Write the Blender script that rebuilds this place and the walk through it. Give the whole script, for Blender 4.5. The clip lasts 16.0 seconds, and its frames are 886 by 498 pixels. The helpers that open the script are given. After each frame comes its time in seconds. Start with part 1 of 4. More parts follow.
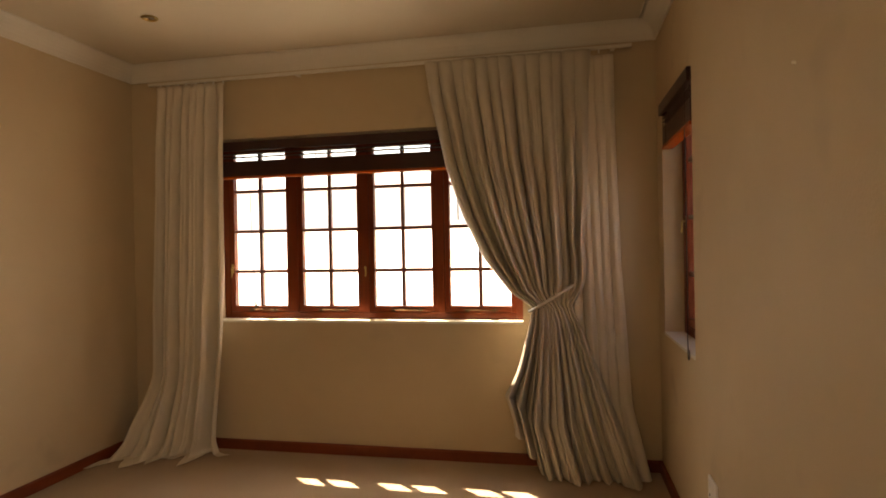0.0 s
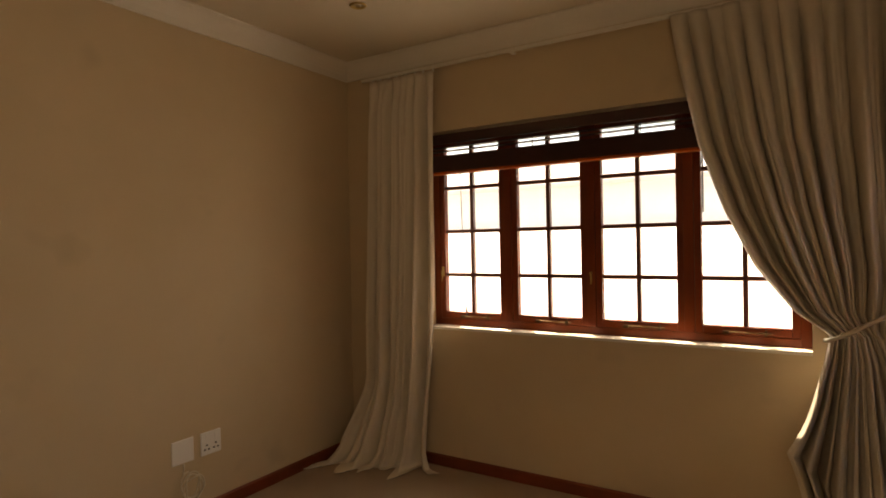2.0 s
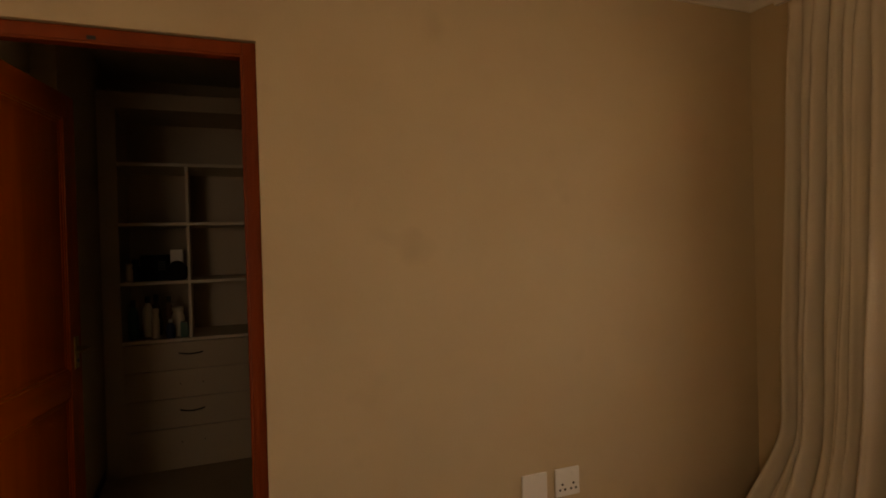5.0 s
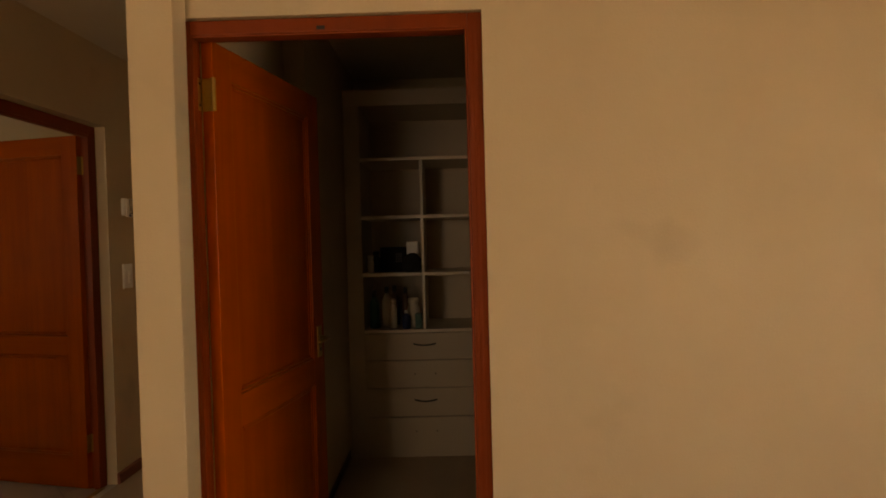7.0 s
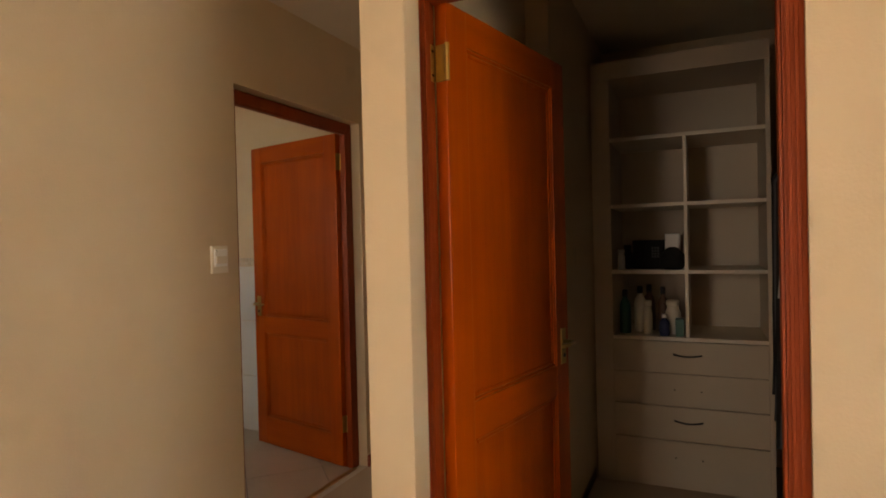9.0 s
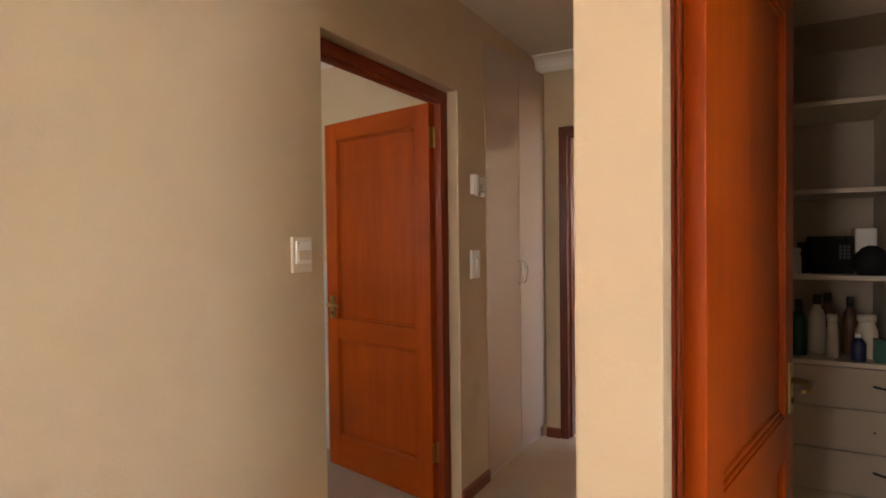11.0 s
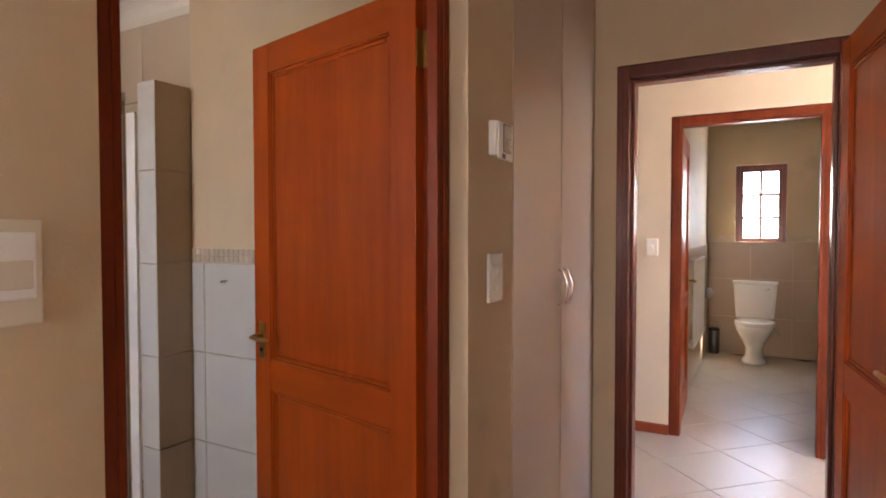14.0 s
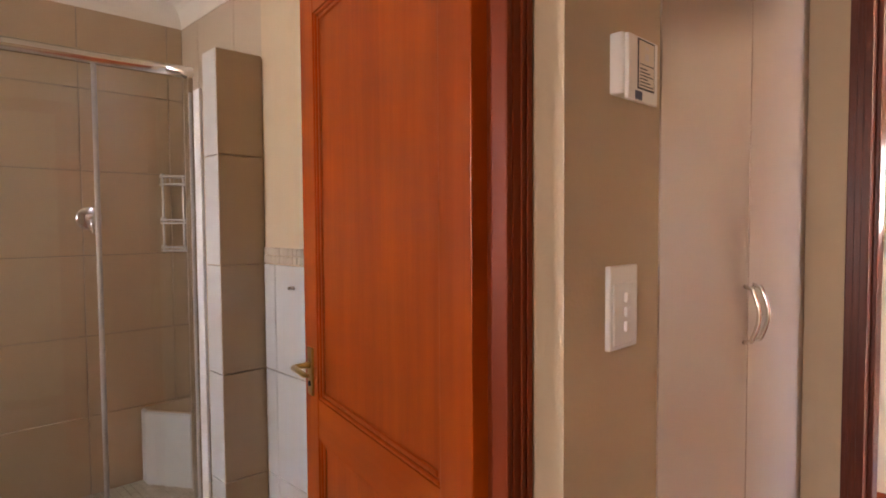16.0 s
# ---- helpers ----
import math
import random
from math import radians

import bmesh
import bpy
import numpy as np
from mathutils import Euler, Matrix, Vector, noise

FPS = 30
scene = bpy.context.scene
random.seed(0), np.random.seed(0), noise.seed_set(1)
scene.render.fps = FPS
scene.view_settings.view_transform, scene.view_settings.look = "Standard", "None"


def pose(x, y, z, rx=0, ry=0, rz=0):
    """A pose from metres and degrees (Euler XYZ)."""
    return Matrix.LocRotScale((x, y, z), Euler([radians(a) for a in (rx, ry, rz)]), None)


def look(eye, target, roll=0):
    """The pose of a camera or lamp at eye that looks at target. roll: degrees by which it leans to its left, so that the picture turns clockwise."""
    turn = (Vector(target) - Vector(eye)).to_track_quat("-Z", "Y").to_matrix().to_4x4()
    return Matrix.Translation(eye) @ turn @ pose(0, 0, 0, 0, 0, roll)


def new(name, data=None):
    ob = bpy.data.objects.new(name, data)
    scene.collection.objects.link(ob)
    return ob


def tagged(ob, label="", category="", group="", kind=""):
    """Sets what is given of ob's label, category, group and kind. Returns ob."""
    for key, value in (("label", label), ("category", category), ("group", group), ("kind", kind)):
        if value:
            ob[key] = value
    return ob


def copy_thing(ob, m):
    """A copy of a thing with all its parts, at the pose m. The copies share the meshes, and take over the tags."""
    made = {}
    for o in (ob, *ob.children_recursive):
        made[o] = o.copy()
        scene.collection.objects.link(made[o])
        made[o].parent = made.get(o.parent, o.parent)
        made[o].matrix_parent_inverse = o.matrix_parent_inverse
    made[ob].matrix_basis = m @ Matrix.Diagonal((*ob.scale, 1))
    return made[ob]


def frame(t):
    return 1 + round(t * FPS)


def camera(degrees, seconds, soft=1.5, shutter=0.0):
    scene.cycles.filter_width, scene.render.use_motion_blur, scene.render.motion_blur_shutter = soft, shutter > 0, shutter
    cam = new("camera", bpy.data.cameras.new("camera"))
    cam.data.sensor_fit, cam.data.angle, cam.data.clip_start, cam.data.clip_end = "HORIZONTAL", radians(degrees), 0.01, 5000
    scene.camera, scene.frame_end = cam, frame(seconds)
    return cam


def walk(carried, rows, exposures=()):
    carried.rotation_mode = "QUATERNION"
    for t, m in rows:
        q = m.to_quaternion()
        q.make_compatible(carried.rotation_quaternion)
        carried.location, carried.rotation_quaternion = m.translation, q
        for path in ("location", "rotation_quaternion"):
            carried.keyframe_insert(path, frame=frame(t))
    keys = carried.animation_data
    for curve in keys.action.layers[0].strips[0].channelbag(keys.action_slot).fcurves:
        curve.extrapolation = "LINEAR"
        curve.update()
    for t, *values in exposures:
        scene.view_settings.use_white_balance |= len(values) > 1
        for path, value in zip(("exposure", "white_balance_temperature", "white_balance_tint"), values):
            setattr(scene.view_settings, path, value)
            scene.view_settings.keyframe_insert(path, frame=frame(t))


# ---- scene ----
cam = camera(74.75, 16.0, 1.8)
EXPOSURES = [(0.0, 2.15, 9900, 17), (2.0, 1.55, 10200, 17), (3.5, 0.88, 10200, 20), (5.0, 1.65, 12000, 19), (7.5, 2.75, 10600, 15), (9.0, 3.6, 7800, 12), (10.0, 4.2, 6900, 11), (12.5, 4.25, 6400, 14), (13.5, 4.42, 6300, 17), (14.5, 4.42, 6250, 19), (16.0, 4.8, 6500, 21)]
PATH = [
    (0.0, 2.889, 0.958, 1.323, 11.49, -0.29, 1.10),
    (0.5, 2.802, 1.097, 1.343, 16.11, -0.36, 1.22),
    (1.0, 2.749, 1.201, 1.351, 21.93, -0.38, 1.21),
    (1.5, 2.687, 1.302, 1.356, 26.68, -0.55, 1.21),
    (2.0, 2.642, 1.443, 1.373, 32.08, -0.55, 1.15),
    (2.5, 2.610, 1.569, 1.377, 38.64, -0.68, 1.17),
    (3.0, 2.572, 1.704, 1.372, 45.74, -0.81, 1.43),
    (3.5, 2.426, 1.803, 1.382, 50.54, -0.69, 1.46),
    (4.0, 2.294, 1.840, 1.384, 55.73, -0.66, 1.44),
    (4.5, 2.192, 1.889, 1.378, 61.83, -0.63, 1.50),
    (5.0, 2.089, 1.962, 1.390, 68.10, -0.62, 1.55),
    (5.2, 2.039, 1.995, 1.393, 70.92, -0.71, 1.41),
    (7.3, 1.743, 2.023, 1.406, 93.57, -0.94, 1.50),
    (7.5, 1.719, 2.029, 1.407, 95.50, -0.93, 1.45),
    (8.0, 1.627, 2.041, 1.406, 101.49, -0.78, 1.40),
    (8.5, 1.540, 2.022, 1.392, 108.48, -0.67, 1.35),
    (9.0, 1.432, 1.927, 1.376, 114.29, -0.66, 1.38),
    (9.5, 1.383, 1.769, 1.384, 117.01, -0.71, 1.15),
    (10.0, 1.311, 1.628, 1.390, 118.03, -1.04, 0.90),
    (10.2, 1.262, 1.575, 1.388, 118.30, -1.17, 0.91),
    (12.3, 0.532, 1.055, 1.364, 119.15, -1.14, 0.46),
    (12.5, 0.462, 1.024, 1.361, 119.08, -1.18, 0.46),
    (13.0, 0.258, 0.938, 1.371, 118.90, -1.41, 0.17),
    (13.5, 0.056, 0.832, 1.365, 118.78, -1.60, 0.11),
    (14.0, -0.147, 0.733, 1.370, 118.89, -1.68, 0.03),
    (14.5, -0.323, 0.663, 1.373, 119.93, -1.76, 0.06),
    (15.0, -0.509, 0.633, 1.381, 124.79, -1.89, 0.12),
    (15.5, -0.655, 0.609, 1.379, 131.25, -2.25, 0.29),
    (16.0, -0.836, 0.521, 1.380, 135.32, -2.46, 0.37),
]
walk(cam, [(t, pose(x, y, z, 90 + p, r, yaw)) for t, x, y, z, yaw, p, r in PATH], EXPOSURES)

# ---- daylight ----
SUN_TRAVEL = Vector((0.63, -0.53, -1.22)).normalized()
sky = bpy.data.worlds.new("sky")
scene.world = sky
sky.use_nodes = True
nt = sky.node_tree
tex = nt.nodes.new("ShaderNodeTexSky")
tex.sky_type, tex.sun_disc = "NISHITA", False
tex.sun_elevation = math.asin(-SUN_TRAVEL.z)
tex.sun_rotation = math.atan2(-SUN_TRAVEL.x, -SUN_TRAVEL.y)
nt.links.new(tex.outputs[0], nt.nodes["Background"].inputs[0])
nt.nodes["Background"].inputs[1].default_value = 0.15
sun = new("sun", bpy.data.lights.new("sun", "SUN"))
sun.data.energy, sun.data.angle, sun.data.color = 5.0, radians(0.5), (1.0, 0.95, 0.87)
sun.matrix_world = look((0, 0, 6), Vector((0, 0, 6)) + SUN_TRAVEL)


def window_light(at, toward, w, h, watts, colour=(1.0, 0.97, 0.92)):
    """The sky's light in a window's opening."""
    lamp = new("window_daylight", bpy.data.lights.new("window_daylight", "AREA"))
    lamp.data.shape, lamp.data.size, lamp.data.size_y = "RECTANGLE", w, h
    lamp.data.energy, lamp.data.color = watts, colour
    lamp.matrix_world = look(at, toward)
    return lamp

window_light((0.93, -1.80, 1.60), (0.0, -1.80, 1.66), 0.66, 0.86, 1.15, (1.0, 0.93, 0.84))
# Passage lamp added in an assumed opening, out of view, to brighten the passage.
window_light((-3.55, 2.69, 1.50), (-3.55, 1.0, 1.2), 0.88, 1.18, 0.56, (1.0, 0.90, 0.81))
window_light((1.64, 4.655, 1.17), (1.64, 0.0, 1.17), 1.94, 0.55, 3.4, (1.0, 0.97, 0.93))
# Lamp of the unseen east window, turned north to lift the window wall.
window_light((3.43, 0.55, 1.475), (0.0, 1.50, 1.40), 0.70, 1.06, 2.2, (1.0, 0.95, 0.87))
window_light((-7.66, 0.705, 1.665), (0.0, 0.705, 1.0), 0.44, 0.84, 0.75, (0.80, 0.91, 1.0))

# ---- materials ----
def material(name, colour, rough=0.5, metal=0.0, grain=None, bump=0.0, bump_scale=60, second=None, amount=0.5, patch=None, coat=0.0, stretch=(1, 1, 1), rand=0.0, detail=4.0, spots=0.0, spec=0.5, staves=0.0):
    """colour varied towards second by a fine noise of scale grain, and by broad patches; bump in metres."""
    m = bpy.data.materials.new(name)
    m.use_nodes = True
    n, l = m.node_tree.nodes, m.node_tree.links
    b = n["Principled BSDF"]
    b.inputs["Roughness"].default_value, b.inputs["Metallic"].default_value = rough, metal
    b.inputs["Coat Weight"].default_value, b.inputs["Coat Roughness"].default_value = coat, 0.15
    b.inputs["Specular IOR Level"].default_value = spec
    co = n.new("ShaderNodeTexCoord")
    mp = n.new("ShaderNodeMapping")
    mp.inputs["Scale"].default_value = stretch
    l.new(co.outputs["Object"], mp.inputs["Vector"])
    out = None
    c1 = (*colour, 1)
    c2 = (*(second or [c * 0.8 for c in colour]), 1)
    mix = n.new("ShaderNodeMix")
    mix.data_type = "RGBA"
    mix.inputs[6].default_value, mix.inputs[7].default_value = c1, c2
    fine = n.new("ShaderNodeTexNoise")
    fine.inputs["Scale"].default_value, fine.inputs["Detail"].default_value = grain or 8.0, detail
    l.new(mp.outputs[0], fine.inputs["Vector"])
    broad = n.new("ShaderNodeTexNoise")
    broad.inputs["Scale"].default_value, broad.inputs["Detail"].default_value = patch or 1.3, 3.0
    l.new(co.outputs["Object"], broad.inputs["Vector"])
    both = n.new("ShaderNodeMath")
    both.operation = "MULTIPLY_ADD"
    l.new(fine.outputs[0], both.inputs[0])
    both.inputs[1].default_value = 0.6
    half = n.new("ShaderNodeMath")
    half.operation = "MULTIPLY"
    l.new(broad.outputs[0], half.inputs[0])
    half.inputs[1].default_value = 0.6
    l.new(half.outputs[0], both.inputs[2])
    ramp = n.new("ShaderNodeMapRange")
    ramp.inputs[1].default_value, ramp.inputs[2].default_value = 0.4, 0.8
    ramp.inputs[3].default_value, ramp.inputs[4].default_value = 0.0, amount
    last = both
    if rand:
        info = n.new("ShaderNodeObjectInfo")
        add = n.new("ShaderNodeMath")
        add.operation = "MULTIPLY_ADD"
        l.new(info.outputs["Random"], add.inputs[0])
        add.inputs[1].default_value = rand
        l.new(both.outputs[0], add.inputs[2])
        last = add
    if staves:
        axes, cut, pick, sum_ = n.new("ShaderNodeSeparateXYZ"), n.new("ShaderNodeMath"), n.new("ShaderNodeTexWhiteNoise"), n.new("ShaderNodeMath")
        l.new(co.outputs["Object"], axes.inputs[0])
        cut.operation, cut.inputs[1].default_value = "SNAP", 0.074
        l.new(axes.outputs[0], cut.inputs[0])
        pick.noise_dimensions = "1D"
        l.new(cut.outputs[0], pick.inputs["W"])
        sum_.operation, sum_.inputs[1].default_value = "MULTIPLY_ADD", staves
        l.new(pick.outputs["Value"], sum_.inputs[0])
        l.new(last.outputs[0], sum_.inputs[2])
        last = sum_
    l.new(last.outputs[0], ramp.inputs[0])
    l.new(ramp.outputs[0], mix.inputs[0])
    shade = mix
    if spots:
        blot = n.new("ShaderNodeTexNoise")
        blot.inputs["Scale"].default_value, blot.inputs["Detail"].default_value = 3.1, 2.0
        l.new(co.outputs["Object"], blot.inputs["Vector"])
        cut = n.new("ShaderNodeMapRange")
        cut.inputs[1].default_value, cut.inputs[2].default_value, cut.inputs[4].default_value = 0.64, 0.76, spots
        l.new(blot.outputs[0], cut.inputs[0])
        shade = n.new("ShaderNodeMix")
        shade.data_type = "RGBA"
        shade.inputs[7].default_value = (*[c * 0.45 for c in (second or colour)], 1)
        l.new(cut.outputs[0], shade.inputs[0])
        l.new(mix.outputs[2], shade.inputs[6])
    l.new(shade.outputs[2], b.inputs["Base Color"])
    rr = n.new("ShaderNodeMapRange")
    rr.inputs[3].default_value, rr.inputs[4].default_value = max(0.02, rough - 0.06), min(1, rough + 0.08)
    l.new(fine.outputs[0], rr.inputs[0])
    if rough > 0.45:
        l.new(rr.outputs[0], b.inputs["Roughness"])
    if bump:
        tiny = n.new("ShaderNodeTexNoise")
        tiny.inputs["Scale"].default_value, tiny.inputs["Detail"].default_value = bump_scale, 3.0
        l.new(mp.outputs[0], tiny.inputs["Vector"])
        bp = n.new("ShaderNodeBump")
        bp.inputs["Distance"].default_value, bp.inputs["Strength"].default_value = bump, 0.6
        l.new(tiny.outputs[0], bp.inputs["Height"])
        l.new(bp.outputs[0], b.inputs["Normal"])
    return m


def glass_material(name, rough=0.0):
    m = bpy.data.materials.new(name)
    m.use_nodes = True
    b = m.node_tree.nodes["Principled BSDF"]
    b.inputs["Transmission Weight"].default_value, b.inputs["Roughness"].default_value, b.inputs["IOR"].default_value = 1.0, rough, 1.45
    b.inputs["Base Color"].default_value = (0.95, 0.97, 0.96, 1)
    return m


PLASTER = material("cream_wall_paint", (0.64, 0.51, 0.34), 0.72, grain=3.5, second=(0.54, 0.415, 0.27), amount=0.42, patch=1.4, spots=0.22, bump=0.0012, bump_scale=120)
PASSAGE_PAINT = material("pale_pink_cream_paint", (0.76, 0.66, 0.53), 0.7, grain=5, amount=0.3, bump=0.001, bump_scale=120)
CEILING = material("ceiling_paint", (0.66, 0.58, 0.45), 0.8, grain=4, second=(0.58, 0.5, 0.38), amount=0.4, bump=0.0008, bump_scale=90)
COVING = material("coving_paint", (0.80, 0.76, 0.68), 0.6, grain=6, amount=0.2)
WOOD = material("varnished_red_wood", (0.52, 0.090, 0.003), 0.36, grain=7, second=(0.27, 0.033, 0.002), amount=0.6, patch=2.5, spec=0.3, staves=0.16, detail=6.0, stretch=(4.5, 4.5, 0.3), bump=0.0006, bump_scale=20)
# Darker copy of WOOD for frames and glazing bars; shadow is in the colour.
WOOD_SHADED = material("red_wood_shaded", (0.16, 0.03, 0.010), 0.34, grain=9, second=(0.07, 0.012, 0.006), amount=0.7, patch=2.5, coat=0.25, stretch=(9, 9, 0.6), bump=0.0005, bump_scale=20)
WOOD_H = material("varnished_red_wood_across", (0.48, 0.084, 0.003), 0.38, grain=5, second=(0.28, 0.036, 0.002), amount=0.6, patch=2.5, spec=0.25, stretch=(0.3, 3.6, 3.6), bump=0.0006, bump_scale=20)
# Same stain as WOOD, darkened to put the window frames' backlit shade into it.
WOOD_DIMMED = material("red_wood_dimmed", (0.21, 0.036, 0.008), 0.42, grain=6, second=(0.10, 0.016, 0.006), amount=0.6, patch=3, spec=0.3, stretch=(6, 6, 0.5), bump=0.0006, bump_scale=20)
# WOOD darkened for door frames; the bathroom frame's shade is in the colour.
FRAME_WOOD = material("dark_red_frame_wood", (0.27, 0.040, 0.004), 0.5, grain=5, second=(0.15, 0.020, 0.003), amount=0.5, patch=2.5, spec=0.3, stretch=(3.6, 3.6, 0.3), bump=0.0006, bump_scale=20)
SKIRT = material("skirting_red_brown", (0.24, 0.045, 0.014), 0.4, grain=8, second=(0.12, 0.02, 0.008), amount=0.6, coat=0.2)
BLIND = material("blind_dark_wood", (0.055, 0.014, 0.008), 0.4, grain=10, second=(0.03, 0.008, 0.005), amount=0.6, stretch=(0.6, 9, 9))
CARPET = material("beige_carpet", (0.50, 0.385, 0.28), 0.95, grain=260, second=(0.37, 0.28, 0.20), amount=0.8, patch=2.0, bump=0.004, bump_scale=420)
TILE_FLOOR = material("pale_floor_tile", (0.54, 0.47, 0.39), 0.36, grain=7, second=(0.46, 0.385, 0.30), amount=0.5, patch=3.0, rand=0.25, bump=0.0004, bump_scale=30)
GROUT = material("grey_grout", (0.24, 0.205, 0.165), 0.9, grain=40, amount=0.5)
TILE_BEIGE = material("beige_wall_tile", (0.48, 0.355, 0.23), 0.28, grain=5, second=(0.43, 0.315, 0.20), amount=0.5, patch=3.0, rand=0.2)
TILE_WHITE = material("pale_grey_wall_tile", (0.66, 0.65, 0.62), 0.25, grain=5, second=(0.58, 0.57, 0.54), amount=0.5, patch=3.0, rand=0.2)
MOSAIC = material("stone_mosaic", (0.72, 0.65, 0.53), 0.5, grain=20, second=(0.46, 0.37, 0.26), amount=0.7, patch=9, rand=0.5)
CURTAIN = material("cream_curtain_cloth", (0.84, 0.765, 0.65), 0.75, grain=180, second=(0.75, 0.67, 0.55), amount=0.5, patch=3, bump=0.0008, bump_scale=500)
SATIN = material("taupe_satin_curtain", (0.70, 0.645, 0.555), 0.34, 0.15, grain=200, second=(0.60, 0.55, 0.47), amount=0.5, patch=4, bump=0.0006, bump_scale=500)
WHITE_PLASTIC = material("white_plastic", (0.88, 0.87, 0.84), 0.35, grain=10, amount=0.12)
CREAM_PLASTIC = material("cream_plastic", (0.74, 0.67, 0.54), 0.4, grain=10, amount=0.15)
DARK_PLASTIC = material("dark_plastic", (0.012, 0.012, 0.013), 0.45, grain=20, amount=0.3)
MELAMINE = material("pale_melamine", (0.50, 0.405, 0.305), 0.45, grain=6, amount=0.25)
WHITE_BOARD = material("white_melamine_board", (0.70, 0.61, 0.49), 0.4, grain=6, amount=0.2)
CUPBOARD = material("pinkish_melamine", (0.50, 0.395, 0.315), 0.28, grain=6, second=(0.465, 0.365, 0.29), amount=0.4)
BRASS = material("worn_brass", (0.60, 0.42, 0.16), 0.28, 1.0, grain=30, second=(0.35, 0.22, 0.08), amount=0.6)
BRIGHT_WIRE = material("bright_wire", (0.92, 0.91, 0.89), 0.2, 0.45, grain=30, amount=0.1)
DARK_STEEL = material("dark_steel", (0.16, 0.15, 0.14), 0.35, 1.0, grain=30, amount=0.3)
SEAL = material("grey_rubber_seal", (0.46, 0.43, 0.39), 0.45, grain=20, amount=0.2)
DARK_BRASS = material("dark_brass", (0.10, 0.06, 0.03), 0.45, 1.0, grain=30, amount=0.4)
CHROME = material("chrome", (0.86, 0.86, 0.86), 0.16, 1.0, grain=30, amount=0.1)
PORCELAIN = material("white_porcelain", (0.82, 0.82, 0.80), 0.10, grain=8, amount=0.1, coat=0.5)
def thin_cloth(m, share, colour):
    """Lets a share of the light through the cloth."""
    n, l = m.node_tree.nodes, m.node_tree.links
    thin, mixed = n.new("ShaderNodeBsdfTranslucent"), n.new("ShaderNodeMixShader")
    thin.inputs[0].default_value = (*colour, 1)
    mixed.inputs[0].default_value = share
    l.new(n["Principled BSDF"].outputs[0], mixed.inputs[1])
    l.new(thin.outputs[0], mixed.inputs[2])
    l.new(mixed.outputs[0], n["Material Output"].inputs[0])
    return m


thin_cloth(CURTAIN, 0.12, (0.85, 0.76, 0.62))
thin_cloth(SATIN, 0.05, (0.75, 0.66, 0.52))
GLASS = glass_material("clear_glass")
BLACK = material("black_cloth", (0.012, 0.011, 0.011), 0.9, grain=60, amount=0.5)
OUTSIDE_WALL = material("white_outside_render", (0.86, 0.87, 0.88), 0.9, grain=8, second=(0.78, 0.78, 0.78), amount=0.5, bump=0.002, bump_scale=40)
PAVING = material("pale_paving", (0.55, 0.50, 0.43), 0.9, grain=10, second=(0.42, 0.38, 0.32), amount=0.6, bump=0.004, bump_scale=30)
ROOF = material("pale_roof_tiles", (0.78, 0.74, 0.70), 0.85, grain=12, amount=0.6)
SALMON = material("salmon_render", (0.33, 0.145, 0.085), 0.9, grain=9, amount=0.5, bump=0.002, bump_scale=40)
NAVY = material("navy_plastic", (0.02, 0.03, 0.10), 0.4, grain=20, amount=0.2)
TEAL = material("teal_plastic", (0.02, 0.12, 0.09), 0.35, grain=20, amount=0.3)
BROWN = material("brown_plastic", (0.10, 0.045, 0.02), 0.35, grain=20, amount=0.3)
GREYCLOTH = material("grey_cloth", (0.10, 0.10, 0.11), 0.9, grain=80, amount=0.5)
WHITECLOTH = material("white_cloth", (0.55, 0.53, 0.50), 0.9, grain=80, amount=0.3)
# Paler than TILE_BEIGE; only on the shower's west wall.
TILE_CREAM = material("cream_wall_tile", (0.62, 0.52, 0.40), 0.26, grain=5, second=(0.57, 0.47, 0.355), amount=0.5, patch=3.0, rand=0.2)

# ---- building tools ----
def box(bm, x0, x1, y0, y1, z0, z1):
    v = [bm.verts.new((x, y, z)) for x in sorted((x0, x1)) for y in sorted((y0, y1)) for z in sorted((z0, z1))]
    for f in ((0, 1, 3, 2), (4, 6, 7, 5), (0, 4, 5, 1), (2, 3, 7, 6), (0, 2, 6, 4), (1, 5, 7, 3)):
        bm.faces.new([v[i] for i in f])
    return bm


def boxes(*rows, bevel=0.0, segments=2):
    bm = bmesh.new()
    for r in rows:
        box(bm, *r)
    if bevel:
        bmesh.ops.bevel(bm, geom=bm.edges[:], offset=bevel, segments=segments, affect="EDGES", profile=0.6)
    return bm


def tube(bm, points, r, sides=10, closed_ends=True):
    """A round bar through the points."""
    pts = [Vector(p) for p in points]
    rings = []
    for i, p in enumerate(pts):
        d = (pts[min(i + 1, len(pts) - 1)] - pts[max(i - 1, 0)]).normalized()
        a = d.orthogonal().normalized() if not rings else (rings[-1][1] - d * rings[-1][1].dot(d)).normalized()
        b = d.cross(a)
        rad = r[i] if isinstance(r, (list, tuple)) else r
        rings.append(([bm.verts.new(p + rad * (math.cos(t) * a + math.sin(t) * b)) for t in (2 * math.pi * k / sides for k in range(sides))], a))
    for (r0, _), (r1, _) in zip(rings, rings[1:]):
        for k in range(sides):
            bm.faces.new((r0[k], r0[(k + 1) % sides], r1[(k + 1) % sides], r1[k]))
    if closed_ends:
        bm.faces.new(rings[0][0][::-1])
        bm.faces.new(rings[-1][0])
    return bm


def lathe(bm, profile, sides=24, at=(0, 0, 0), sx=1.0, sy=1.0):
    """Rings of (radius, z) round a vertical axis."""
